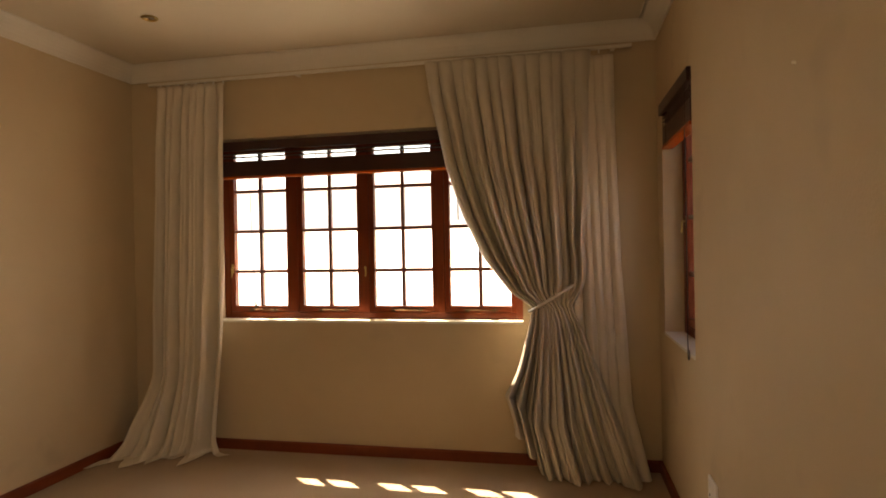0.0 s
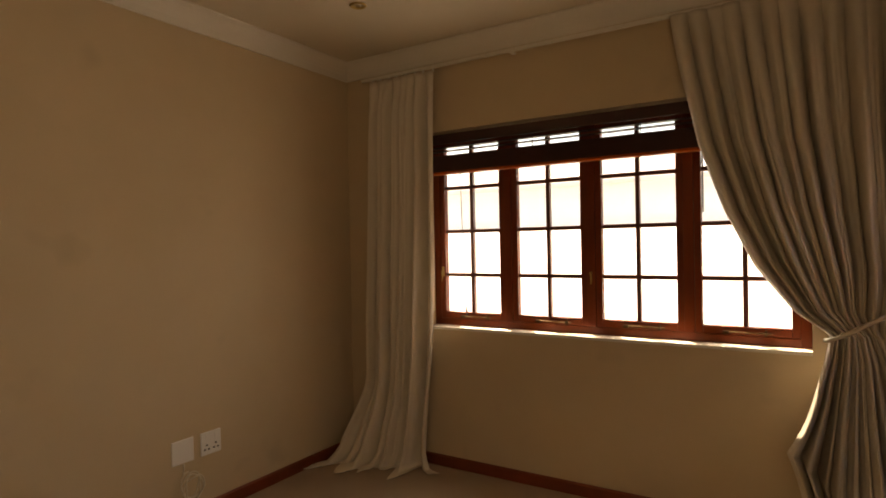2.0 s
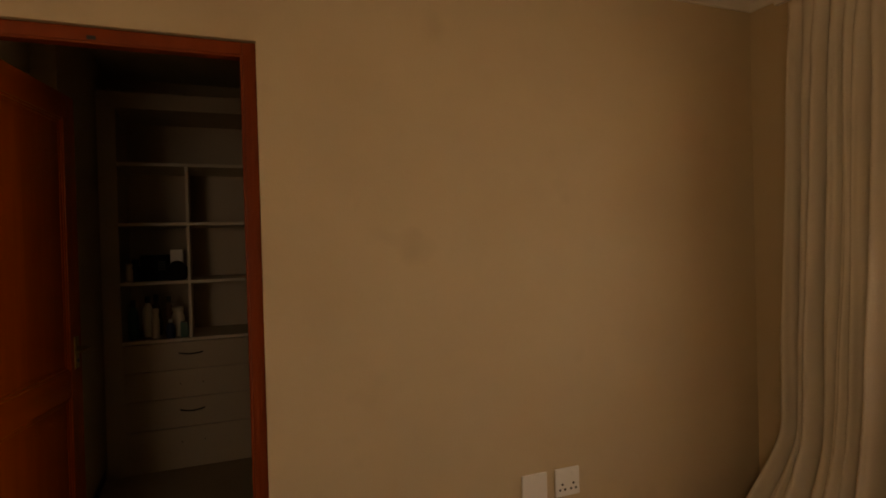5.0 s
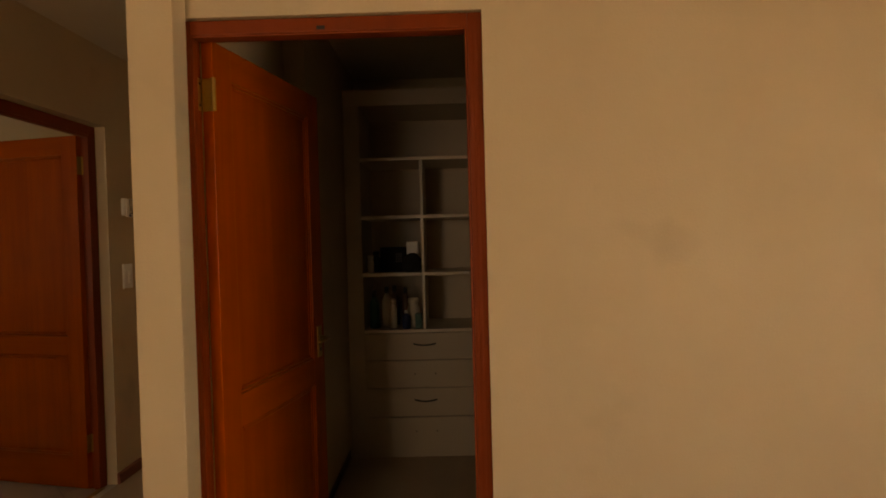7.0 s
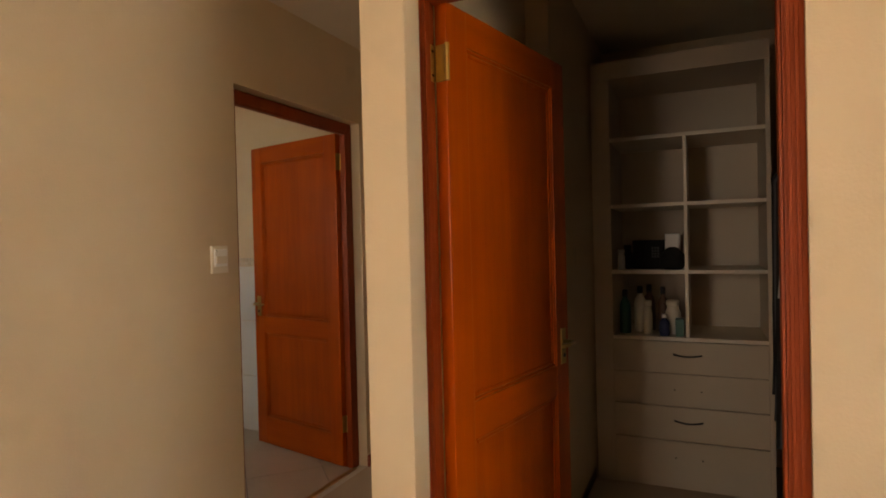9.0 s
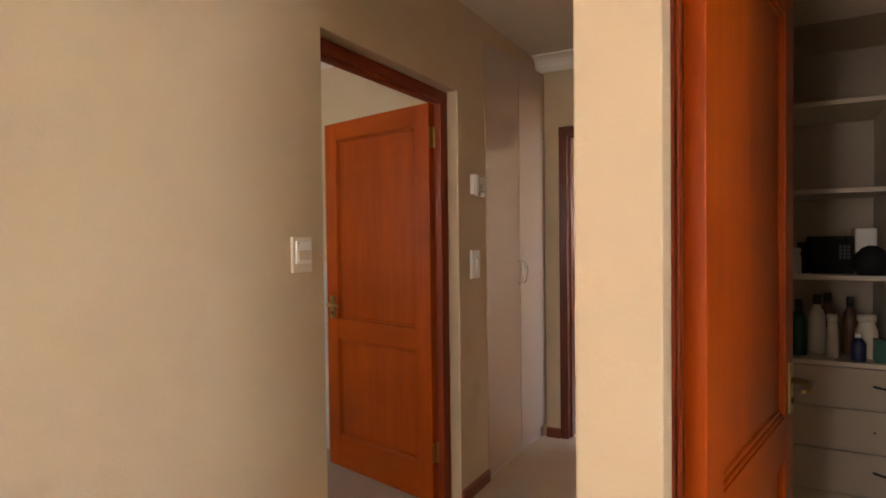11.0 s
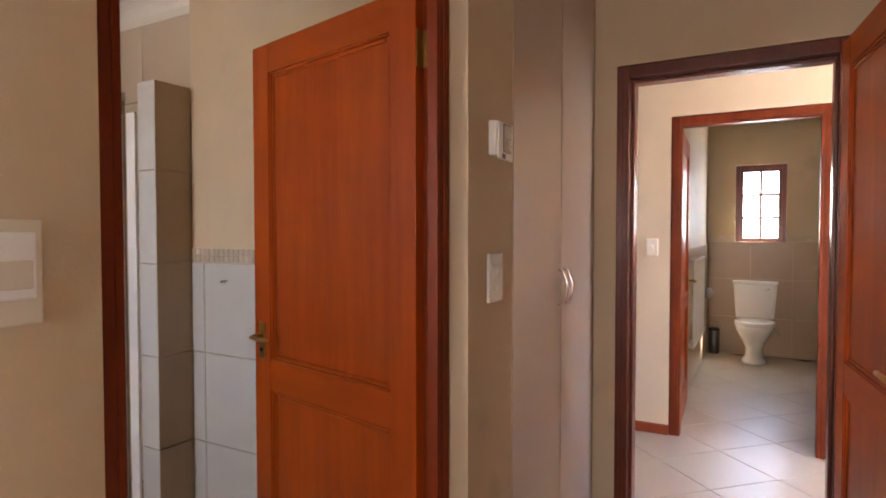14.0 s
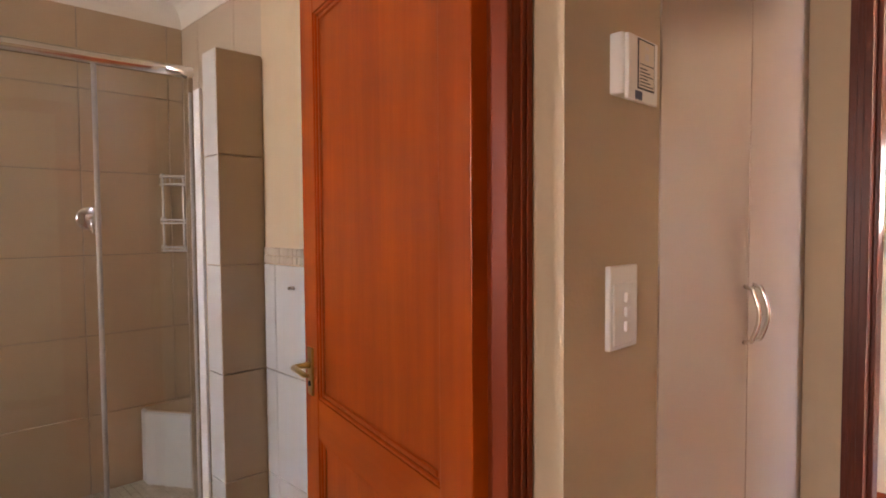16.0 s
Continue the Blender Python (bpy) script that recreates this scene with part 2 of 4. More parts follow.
    rings = [[bm.verts.new((at[0] + sx * r * math.cos(2 * math.pi * k / sides), at[1] + sy * r * math.sin(2 * math.pi * k / sides), at[2] + z)) for k in range(sides)] for r, z in profile]
    for a, b in zip(rings, rings[1:]):
        for k in range(sides):
            bm.faces.new((a[k], a[(k + 1) % sides], b[(k + 1) % sides], b[k]))
    bm.faces.new(rings[0][::-1])
    bm.faces.new(rings[-1])
    return bm


def mesh(name, bm, mat, smooth=False):
    bmesh.ops.recalc_face_normals(bm, faces=bm.faces)
    me = bpy.data.meshes.new(name)
    bm.to_mesh(me)
    bm.free()
    me.materials.append(mat)
    if smooth:
        me.shade_smooth()
    return me


def thing(name, bm, mat, label="", category="", kind="", group="", smooth=False):
    return tagged(new(name, mesh(name, bm, mat, smooth)), label, category, group, kind)


def base(name, m, label, category, group="", kind=""):
    ob = new(name)
    ob.matrix_world = m
    ob.empty_display_size = 0.1
    return tagged(ob, label, category, group, kind)


def part(name, bm, mat, parent, label="", smooth=False):
    ob = new(name, mesh(name, bm, mat, smooth))
    ob.parent = parent
    return tagged(ob, label)


def shared(name, me, parent, m):
    ob = new(name, me)
    ob.parent = parent
    ob.matrix_local = m
    return ob


def wall_boxes(axis, t0, t1, a0, a1, z0, z1, holes=()):
    """Boxes of a wall that runs along the axis from a0 to a1, t0 to t1 thick, round its holes (a0, a1, z0, z1)."""
    bm = bmesh.new()
    xs = sorted({a0, a1, *(h[0] for h in holes), *(h[1] for h in holes)})
    for u, v in zip(xs, xs[1:]):
        spans, z = [], z0
        for h in sorted((h for h in holes if h[0] <= u + 1e-6 and h[1] >= v - 1e-6), key=lambda h: h[2]):
            spans.append((z, h[2]))
            z = h[3]
        spans.append((z, z1))
        for p, q in spans:
            if q - p > 1e-4:
                box(bm, u, v, t0, t1, p, q) if axis == "x" else box(bm, t0, t1, u, v, p, q)
    bmesh.ops.remove_doubles(bm, verts=bm.verts, dist=1e-5)
    seen = {}
    for f in list(bm.faces):
        seen.setdefault(tuple(round(c, 4) for c in f.calc_center_median()), []).append(f)
    bmesh.ops.delete(bm, geom=[f for fs in seen.values() if len(fs) > 1 for f in fs], context="FACES")
    return bm


def wall(name, axis, t0, t1, a0, a1, z0, z1, holes=(), mat=None, label="", category="wall"):
    return thing(name, wall_boxes(axis, t0, t1, a0, a1, z0 - 0.08, z1, [(h[0], h[1], h[2] if h[2] > 0 else -0.08, h[3]) for h in holes]), mat or PLASTER, label or "cream painted plaster wall", category, "structure")


# ---- plan ----
W, E, CEIL = 4.465, 3.44, 2.58          # window wall's face, east wall's face, ceiling
NS = 1.09                               # end of the bedroom's west wall
CN, CS = 1.15, 1.235                    # faces of the wall between corridor and closet
END = -2.80                             # corridor's end wall
PASS = -4.28                            # far wall of the tiled passage
TB = -7.45                              # toilet's back wall
BW, SW, SB = -1.93, -2.12, -2.84        # bathroom's west wall, shower's west wall, shower's back wall
BE = 0.75                               # bathroom's east wall
WIN1 = (0.62, 2.66, 0.855, 2.06)
WIN2 = (3.575, 4.30, 0.83, 2.07)
CLOSET = (1.175, 2.128, 0.0, 2.100)
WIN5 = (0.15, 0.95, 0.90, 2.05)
BATH = (-1.622, -0.58, 0.0, 2.118)
ENDD = (0.155, 1.035, 0.0, 2.105)
TOIL = (0.19, 1.10, 0.0, 2.135)
CUPB = (-2.798, -1.955, 0.0, 2.47)
BWIN = (-2.15, -1.45, 1.15, 2.05)
TWIN = (0.455, 0.955, 1.215, 2.115)

wall("wall_north", "x", W, W + 0.23, -0.12, E + 0.23, 0, CEIL, [WIN1], label="cream painted plaster wall under a wide window")
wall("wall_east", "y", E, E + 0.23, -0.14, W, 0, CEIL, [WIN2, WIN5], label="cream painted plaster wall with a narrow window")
wall("wall_south", "x", -0.14, 0, END - 0.13, E, 0, CEIL, [BATH, CUPB], label="cream painted plaster wall with a bathroom doorway")
thing("wall_pilaster", boxes((0.0, 0.09, NS, 1.225, -0.08, CEIL), bevel=0.004), PLASTER, "rounded cream plaster pilaster beside the closet door", "wall", "structure")
wall("wall_west", "y", -0.09, 0, NS, W, 0, CEIL, [CLOSET], label="cream painted plaster wall with a closet doorway")
wall("wall_corridor", "x", CN, CS, END - 0.13, -0.09, 0, CEIL, label="cream painted plaster wall beside the corridor")
wall("wall_corridor_end", "y", END - 0.13, END, 0, CN, 0, CEIL, [ENDD], label="cream painted plaster wall round the corridor's end doorway")
# closet
wall("wall_closet_back", "y", -2.60, -2.48, CS, 3.2, 0, CEIL)
wall("wall_closet_south", "x", CS, 1.335, -2.48, -1.02, 0, CEIL)
wall("wall_closet_north", "x", 3.2, 3.32, -2.60, -0.09, 0, CEIL)
# passage and toilet
wall("wall_passage_far", "y", PASS - 0.13, PASS, -1.6, 2.6, 0, CEIL, [TOIL], PASSAGE_PAINT, "pale pinkish cream painted wall with a toilet doorway")
wall("wall_passage_south", "x", -1.72, -1.6, PASS - 0.13, END - 0.13, 0, CEIL, (), PASSAGE_PAINT)
# The opening here is unseen, added for the passage lamp.
wall("wall_passage_north", "x", 2.6, 2.72, PASS - 0.13, END - 0.01, 0, CEIL, [(-4.0, -3.1, 0.9, 2.1)], PASSAGE_PAINT)
wall("wall_passage_east_a", "y", END - 0.13, END - 0.01, -1.6, -0.14, 0, CEIL, (), PASSAGE_PAINT)
wall("wall_passage_east_b", "y", END - 0.13, END - 0.01, CS, 2.6, 0, CEIL, (), PASSAGE_PAINT)
wall("wall_toilet_back", "y", TB - 0.23, TB, 0.05, 1.75, 0, CEIL, [TWIN])
wall("wall_toilet_south", "x", 0.05, 0.17, TB, PASS - 0.13, 0, CEIL)
wall("wall_toilet_north", "x", 1.75, 1.87, TB - 0.23, PASS - 0.13, 0, CEIL)
# bathroom
wall("wall_bath_west", "y", BW - 0.12, BW, -1.57, -0.14, 0, CEIL)
wall("wall_shower_west", "y", SW - 0.12, SW, SB - 0.12, -1.57, 0, CEIL, (), GROUT, "cream tiled shower wall with grey grout joints")
wall("wall_bath_south", "x", SB - 0.12, SB, SW, BE + 0.2, 0, CEIL, (), GROUT, "beige tiled shower wall with grey grout joints")
wall("wall_bath_east", "y", BE, BE + 0.2, SB, -0.14, 0, CEIL, [BWIN])


def slab(name, x0, x1, y0, y1, z0, z1, mat, label, category):
    return thing(name, boxes((x0, x1, y0, y1, z0, z1)), mat, label, category, "structure")


slab("floor_bedroom", 0, E, 0, W, -0.06, 0, CARPET, "beige cut-pile carpet on the bedroom floor", "floor")
slab("floor_corridor", END - 0.08, 0, 0, CN, -0.06, 0, CARPET, "beige cut-pile carpet on the corridor floor", "floor")
slab("floor_closet", -2.48, 0, CN, 3.2, -0.06, -0.001, CARPET, "beige carpet in the dark walk-in closet", "floor")
floor_pass = slab("floor_passage", TB, END - 0.08, -1.6, 2.6, -0.07, -0.008, GROUT, "pale ceramic floor tiles laid diagonally with grey grout", "floor")
floor_bath = slab("floor_bathroom", SW, BE, SB, 0, -0.07, -0.008, GROUT, "pale ceramic floor tiles and shower mosaic with grey grout", "floor")
slab("ceiling_bedroom", -0.09, E + 0.23, -0.14, W + 0.23, CEIL, CEIL + 0.05, CEILING, "plain cream painted ceiling with one downlight", "ceiling")
slab("ceiling_corridor", END - 0.13, -0.09, -0.14, CS, CEIL, CEIL + 0.05, CEILING, "plain cream painted corridor ceiling", "ceiling")
slab("ceiling_closet", -2.60, -0.09, CS, 3.32, CEIL, CEIL + 0.05, CEILING, "plain painted closet ceiling", "ceiling")
slab("ceiling_passage", PASS - 0.13, END - 0.13, -1.72, 2.72, CEIL, CEIL + 0.05, CEILING, "plain painted passage ceiling", "ceiling")
slab("ceiling_toilet", TB - 0.23, PASS - 0.13, 0.05, 1.87, CEIL, CEIL + 0.05, CEILING, "plain painted toilet ceiling", "ceiling")
slab("ceiling_bathroom", SW - 0.12, BE + 0.2, SB - 0.12, -0.14, CEIL, CEIL + 0.05, CEILING, "plain painted bathroom ceiling", "ceiling")


def moulding(name, points, profile, mat, label, category):
    """A strip with the profile (out from the wall, down from the top) along a line of points; the wall lies to the line's left."""
    bm = bmesh.new()
    pts = [Vector((*p, 0)) for p in points]
    rows = []
    for i, p in enumerate(pts):
        ds = [(pts[j + 1] - pts[j]).normalized() for j in (i - 1, i) if 0 <= j < len(pts) - 1]
        ns = [Vector((d.y, -d.x, 0)) for d in ds]
        n = ns[0] if len(ns) == 1 else (ns[0] + ns[1]) / (1 + ns[0].dot(ns[1]))
        rows.append([bm.verts.new((p.x + n.x * u, p.y + n.y * u, z)) for u, z in profile])
    for a, b in zip(rows, rows[1:]):
        for k in range(len(profile)):
            j = (k + 1) % len(profile)
            bm.faces.new((a[k], a[j], b[j], b[k]))
    bm.faces.new(rows[0])
    bm.faces.new(rows[-1][::-1])
    return thing(name, bm, mat, label, category, "structure")


def coving_profile(s=0.10):
    c = CEIL
    curve = [(s * (1 - math.cos(a)) * 0.9 + 0.012, c - s + s * math.sin(a) * 0.9 + 0.012) for a in (math.pi / 2 * k / 6 for k in range(7))]
    return [(0.0, c - s - 0.0), (0.012, c - s), (0.012, c - s + 0.012)] + curve + [(s, c - 0.008), (s, c), (0.0, c)]


COVE_LABEL = "pale painted plaster coving between wall and ceiling"
moulding("trim_coving_bedroom", [(0, 1.225), (0, W), (E, W), (E, 0)], coving_profile(), COVING, COVE_LABEL, "coving")
moulding("trim_coving_corridor", [(END, 0), (END, CN)], coving_profile(), COVING, COVE_LABEL, "coving")
moulding("trim_coving_bathroom", [(BW, -0.14), (BW, -1.57), (SW, -1.57), (SW, SB), (BE, SB), (BE, -0.14), (BW, -0.14)][::-1], coving_profile(0.11), COVING, COVE_LABEL, "coving")
SK = [(0, 0), (0.016, 0), (0.016, 0.058), (0.008, 0.066), (0, 0.066)]
for i, run in enumerate(([(0, CLOSET[1] + 0.002), (0, W), (E, W), (E, 0), (BATH[1], 0)], [(BATH[0], 0), (CUPB[1] + 0.005, 0)], [(END, 0.06), (END, ENDD[0])], [(END, CN), (-0.09, CN)])):
    moulding("baseboard_" + "abcd"[i], run, SK, SKIRT, "narrow red-brown wooden skirting board", "skirting board")
moulding("baseboard_closet", [(-1.95, 1.335), (-1.02, 1.335)], SK, SKIRT, "narrow red-brown wooden skirting board", "skirting board")
moulding("baseboard_passage_a", [(PASS, -1.6), (PASS, TOIL[0])], SK, SKIRT, "narrow red-brown wooden skirting board", "skirting board")
moulding("baseboard_passage_b", [(PASS, TOIL[1]), (PASS, 2.6)], SK, SKIRT, "narrow red-brown wooden skirting board", "skirting board")

# ---- outside ----
thing("ground", boxes((-60, 60, -60, 60, -0.6, -0.35)), PAVING, "pale sunlit paving round the house", "ground", "structure")
house = base("house", pose(0, 0, 0), "white rendered neighbouring house with a tiled roof", "house")
part("wall", boxes((-9, 9, 14.0, 14.3, -0.4, 2.6)), OUTSIDE_WALL, house)
bm = bmesh.new()
v = [bm.verts.new(p) for p in ((-9.4, 13.6, 2.55), (9.4, 13.6, 2.55), (9.4, 17.5, 3.9), (-9.4, 17.5, 3.9), (-9.4, 13.6, 2.65), (9.4, 13.6, 2.65), (9.4, 17.5, 4.0), (-9.4, 17.5, 4.0))]
for f in ((0, 1, 2, 3), (4, 5, 6, 7), (0, 1, 5, 4), (1, 2, 6, 5), (2, 3, 7, 6), (3, 0, 4, 7)):
    bm.faces.new([v[k] for k in f])
part("roof", bm, ROOF, house)
part("boundary_wall", boxes((-12, 12, 10.6, 10.85, -0.4, 1.75)), OUTSIDE_WALL, house)
for x in (1.18, 1.36):
    pole = bmesh.new()
    tube(pole, [(x, 10.7, 1.7), (x, 10.7, 3.0)], 0.012, 8)
    thing("fence_pole", pole, DARK_PLASTIC, "thin dark electric fence pole on the boundary wall", "pole", group="fence poles")
thing("garden_wall", boxes((7.0, 7.25, -4, 9, -0.4, 2.2)), SALMON, "brownish salmon rendered garden wall", "wall", "structure")

# Added out of view; sized to let sun through only the lower panes.
slab("unseen_eave", -0.6, E + 0.7, W + 0.23, W + 0.60, 2.50, 2.60, OUTSIDE_WALL, "unseen eave added over the wide window to cut the sun", "eave")

# ---- windows ----
def cottage_window(name, m, width, z0, z1, sashes, rows, label, mat=None, bar=0.0115):
    """A wooden window of side-hung sashes with small panes. Local x runs along it, y is its depth, z up; origin at its left foot."""
    ob = base(name, m, label, "window", kind="structure")
    h = z1 - z0
    fw, d = 0.045, 0.07
    mat = mat or WOOD_DIMMED
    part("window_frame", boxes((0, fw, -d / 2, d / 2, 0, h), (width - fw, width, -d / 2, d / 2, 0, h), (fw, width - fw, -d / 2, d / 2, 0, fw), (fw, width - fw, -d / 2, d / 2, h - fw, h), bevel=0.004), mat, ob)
    clear = width - 2 * fw
    mull = 0.05
    sw = (clear - mull * (sashes - 1)) / sashes
    for s in range(sashes):
        x0 = fw + s * (sw + mull)
        if s:
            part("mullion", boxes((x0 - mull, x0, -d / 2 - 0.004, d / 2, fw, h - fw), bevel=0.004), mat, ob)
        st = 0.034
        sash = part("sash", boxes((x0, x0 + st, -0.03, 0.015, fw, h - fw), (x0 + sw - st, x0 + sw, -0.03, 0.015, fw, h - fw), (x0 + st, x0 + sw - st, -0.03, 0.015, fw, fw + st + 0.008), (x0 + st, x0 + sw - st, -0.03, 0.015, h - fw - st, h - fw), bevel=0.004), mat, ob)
        px0, px1, pz0, pz1 = x0 + st, x0 + sw - st, fw + st + 0.008, h - fw - st
        mid = (px0 + px1) / 2
        part("glazing_bar", boxes((mid - bar, mid + bar, -0.024, 0.008, pz0, pz1), bevel=0.003), WOOD_SHADED, sash)
        edges = [pz0, *[z - z0 for z in rows], pz1]
        for z in edges[1:-1]:
            part("glazing_bar", boxes((px0, px1, -0.0225, 0.0065, z - bar, z + bar), bevel=0.003), WOOD_SHADED, sash)
        for a, b in zip(edges, edges[1:]):
            for u, w in ((px0, mid), (mid, px1)):
                pane = part("pane", boxes((u, w, -0.010, -0.006, a, b)), GLASS, sash)
                pane.visible_shadow = False
    return ob


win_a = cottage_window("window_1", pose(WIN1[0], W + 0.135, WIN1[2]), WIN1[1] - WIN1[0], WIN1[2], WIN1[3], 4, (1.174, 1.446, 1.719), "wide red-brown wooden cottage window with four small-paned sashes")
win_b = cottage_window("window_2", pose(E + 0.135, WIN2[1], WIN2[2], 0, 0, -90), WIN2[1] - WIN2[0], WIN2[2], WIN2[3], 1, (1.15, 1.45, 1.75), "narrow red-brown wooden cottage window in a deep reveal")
cottage_window("window_3", pose(TB - 0.11, TWIN[0], TWIN[2], 0, 0, 90), TWIN[1] - TWIN[0], TWIN[2], TWIN[3], 1, (1.525, 1.782), "small dark wooden toilet window with six panes", WOOD_SHADED, 0.015)
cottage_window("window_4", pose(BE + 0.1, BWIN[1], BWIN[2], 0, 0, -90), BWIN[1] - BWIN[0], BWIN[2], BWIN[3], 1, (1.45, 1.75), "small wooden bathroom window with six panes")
# Out of view; inferred from daylight on shelves, bathroom reveal and south wall.
cottage_window("window_5", pose(E + 0.1, WIN5[1], WIN5[2], 0, 0, -90), WIN5[1] - WIN5[0], WIN5[2], WIN5[3], 1, (1.19, 1.47, 1.75), "unseen small-paned bedroom window, assumed on the east wall to let daylight in")
thing("window_sill", boxes((WIN1[0], WIN1[1], W - 0.004, W + 0.10, WIN1[2] - 0.012, WIN1[2] + 0.004), bevel=0.003), COVING, "white painted plaster window ledge", "window sill", "structure")
thing("window_sill", boxes((E - 0.004, E + 0.098, WIN2[0], WIN2[1], WIN2[2] - 0.012, WIN2[2] + 0.004), bevel=0.003), COVING, "white painted ledge of the narrow window", "window sill", "structure")


def blind(name, m, width, label):
    """A wooden slatted blind drawn up under its valance. Local x along it, y towards the room is negative, z down from 0."""
    ob = base(name, m, label, "blind")
    part("valance", boxes((0, width, -0.062, -0.048, -0.060, 0), (0, 0.012, -0.048, 0.0, -0.060, 0), (width - 0.012, width, -0.048, 0, -0.060, 0), bevel=0.003), BLIND, ob)
    part("head_rail", boxes((0.014, width - 0.014, -0.044, -0.002, -0.040, -0.004)), BLIND, ob)
    slat = mesh("slat", boxes((0.02, width - 0.02, -0.046, 0.004, -0.0022, 0.0022), bevel=0.001, segments=1), BLIND)
    for k in range(2):
        shared("slat", slat, ob, pose(0, 0, -0.078 - 0.022 * k))
    for k in range(24):
        shared("slat", slat, ob, pose(0, 0.001 * math.sin(k * 2.1), -0.130 - 0.0042 * k))
    part("bottom_rail", boxes((0.016, width - 0.016, -0.05, 0.006, -0.243, -0.228), bevel=0.003), WOOD, ob)
    n = max(2, round(width / 0.5))
    for k in range(n):
        x = 0.12 + k * (width - 0.24) / (n - 1)
        part("ladder_cord", boxes((x - 0.002, x + 0.002, -0.048, -0.0465, -0.23, -0.04)), BLIND, ob)
    return ob


blind("wooden_blind", pose(WIN1[0] + 0.012, W + 0.062, 2.042), WIN1[1] - WIN1[0] - 0.024, "dark wooden slatted blind drawn up over the wide window")
blind("wooden_blind", pose(E - 0.006 + 0.05, WIN2[1] - 0.004, 2.066, 0, 0, -90), WIN2[1] - WIN2[0] - 0.008, "dark wooden slatted blind drawn up over the narrow window")


# ---- doors ----
def lever_handle(parent, x, z, y, side, flip=1):
    plate = part("handle_plate", boxes((x - 0.02, x + 0.02, y, y + side * 0.006, z - 0.068, z + 0.068), bevel=0.002), BRASS, parent, "worn brass handle plate")
    bm = bmesh.new()
    tube(bm, [(x, y + side * 0.005, z + 0.018), (x, y + side * 0.045, z + 0.018), (x + flip * 0.012, y + side * 0.055, z + 0.018), (x + flip * 0.10, y + side * 0.055, z + 0.018), (x + flip * 0.115, y + side * 0.048, z + 0.018)], [0.010, 0.008, 0.009, 0.008, 0.005])
    part("lever", bm, BRASS, plate, "brass lever", True)
    bm = bmesh.new()
    tube(bm, [(x, y + side * 0.005, z - 0.035), (x, y + side * 0.009, z - 0.035)], 0.008, 12)
    part("keyhole", bm, DARK_PLASTIC, plate)


def panel_door(name, m, w, label, h=2.045, th=0.04, handed=1):
    """A two-panel door. Local x from the hinge to the free edge, y its thickness from 0 to th, z up from the floor."""
    ob = base(name, m, label, "door", kind="structure")
    z0, st = 0.012, 0.105
    z1 = z0 + h
    lock0, lock1, bot, top = 0.785, 0.895, 0.20, z1 - 0.105
    part("stile", boxes((0, st, 0, th, z0, z1), bevel=0.003), WOOD, ob)
    part("stile", boxes((w - st, w, 0, th, z0, z1), bevel=0.003), WOOD, ob)
    for a, b in ((z0, bot), (lock0, lock1), (top, z1)):
        part("rail", boxes((st, w - st, 0.0012, th - 0.0012, a, b)), WOOD_H, ob)
    for a, b in ((bot, lock0), (lock1, top)):
        bm = boxes((st, w - st, 0.014, th - 0.014, a, b))
        panel = part("panel", bm, WOOD, ob)
        for y, s in ((0.014, -1), (th - 0.014, 1)):
            bead = bmesh.new()
            for i0, b0, up in ((0.0, 0.010, 0.0105), (0.010, 0.014, 0.0055)):
                for r in ((st + i0, st + i0 + b0, a + i0, b - i0), (w - st - i0 - b0, w - st - i0, a + i0, b - i0), (st + i0 + b0, w - st - i0 - b0, a + i0, a + i0 + b0), (st + i0 + b0, w - st - i0 - b0, b - i0 - b0, b - i0)):
                    box(bead, r[0], r[1], y, y + s * up, r[2], r[3])
            bmesh.ops.bevel(bead, geom=bead.edges[:], offset=0.003, segments=1, affect="EDGES")
            part("bead", bead, WOOD, panel)
    lever_handle(ob, w - 0.055, 0.965, 0.0, -1, -1)
    lever_handle(ob, w - 0.055, 0.965, th, 1, -1)
    part("latch_plate", boxes((w, w + 0.002, th / 2 - 0.011, th / 2 + 0.011, 0.865, 1.065)), BRASS, ob, "brass latch plate")
    for z in (0.27, 1.885):
        hinge = bmesh.new()
        tube(hinge, [(-0.004, -0.004 if handed > 0 else th + 0.004, z - 0.052), (-0.004, -0.004 if handed > 0 else th + 0.004, z + 0.052)], 0.0075)
        box(hinge, -0.0025, 0.0, 0.004, th - 0.004, z - 0.052, z + 0.052)
        part("hinge", hinge, BRASS, ob, "brass hinge")
    return ob


def door_frame(name, axis, a0, a1, t0, t1, top, mat, label, stop=None, f=0.055, s=0.014):
    """Two jambs and a head with a rebated stop, between t0 and t1 through the wall."""
    ob = base(name, pose(0, 0, 0), label, "door frame", kind="structure")
    lo, hi = (t0, t1) if stop is None else stop

    def put(part_name, p0, p1, q0, q1, z0, z1):
        part(part_name, boxes((p0, p1, q0, q1, z0, z1) if axis == "x" else (q0, q1, p0, p1, z0, z1), bevel=0.001 if part_name == "bead" else 0.004), mat, ob)
    put("jamb", a0, a0 + f, t0, t1, 0, top)
    put("jamb", a1 - f, a1, t0, t1, 0, top)
    put("head", a0 + f, a1 - f, t0, t1, top - f, top)
    for k in range(2):
        for a, b in ((a0 + 0.012 + 0.016 * k, a0 + 0.020 + 0.016 * k), (a1 - 0.020 - 0.016 * k, a1 - 0.012 - 0.016 * k)):
            front = (t1 + 0.0005, t1 + 0.0035)
            put("bead", a, b, *front, 0.0, top - 0.02 - 0.016 * k)
    if stop:
        put("door_stop", a0 + f, a0 + f + s, lo, hi, 0, top - f)
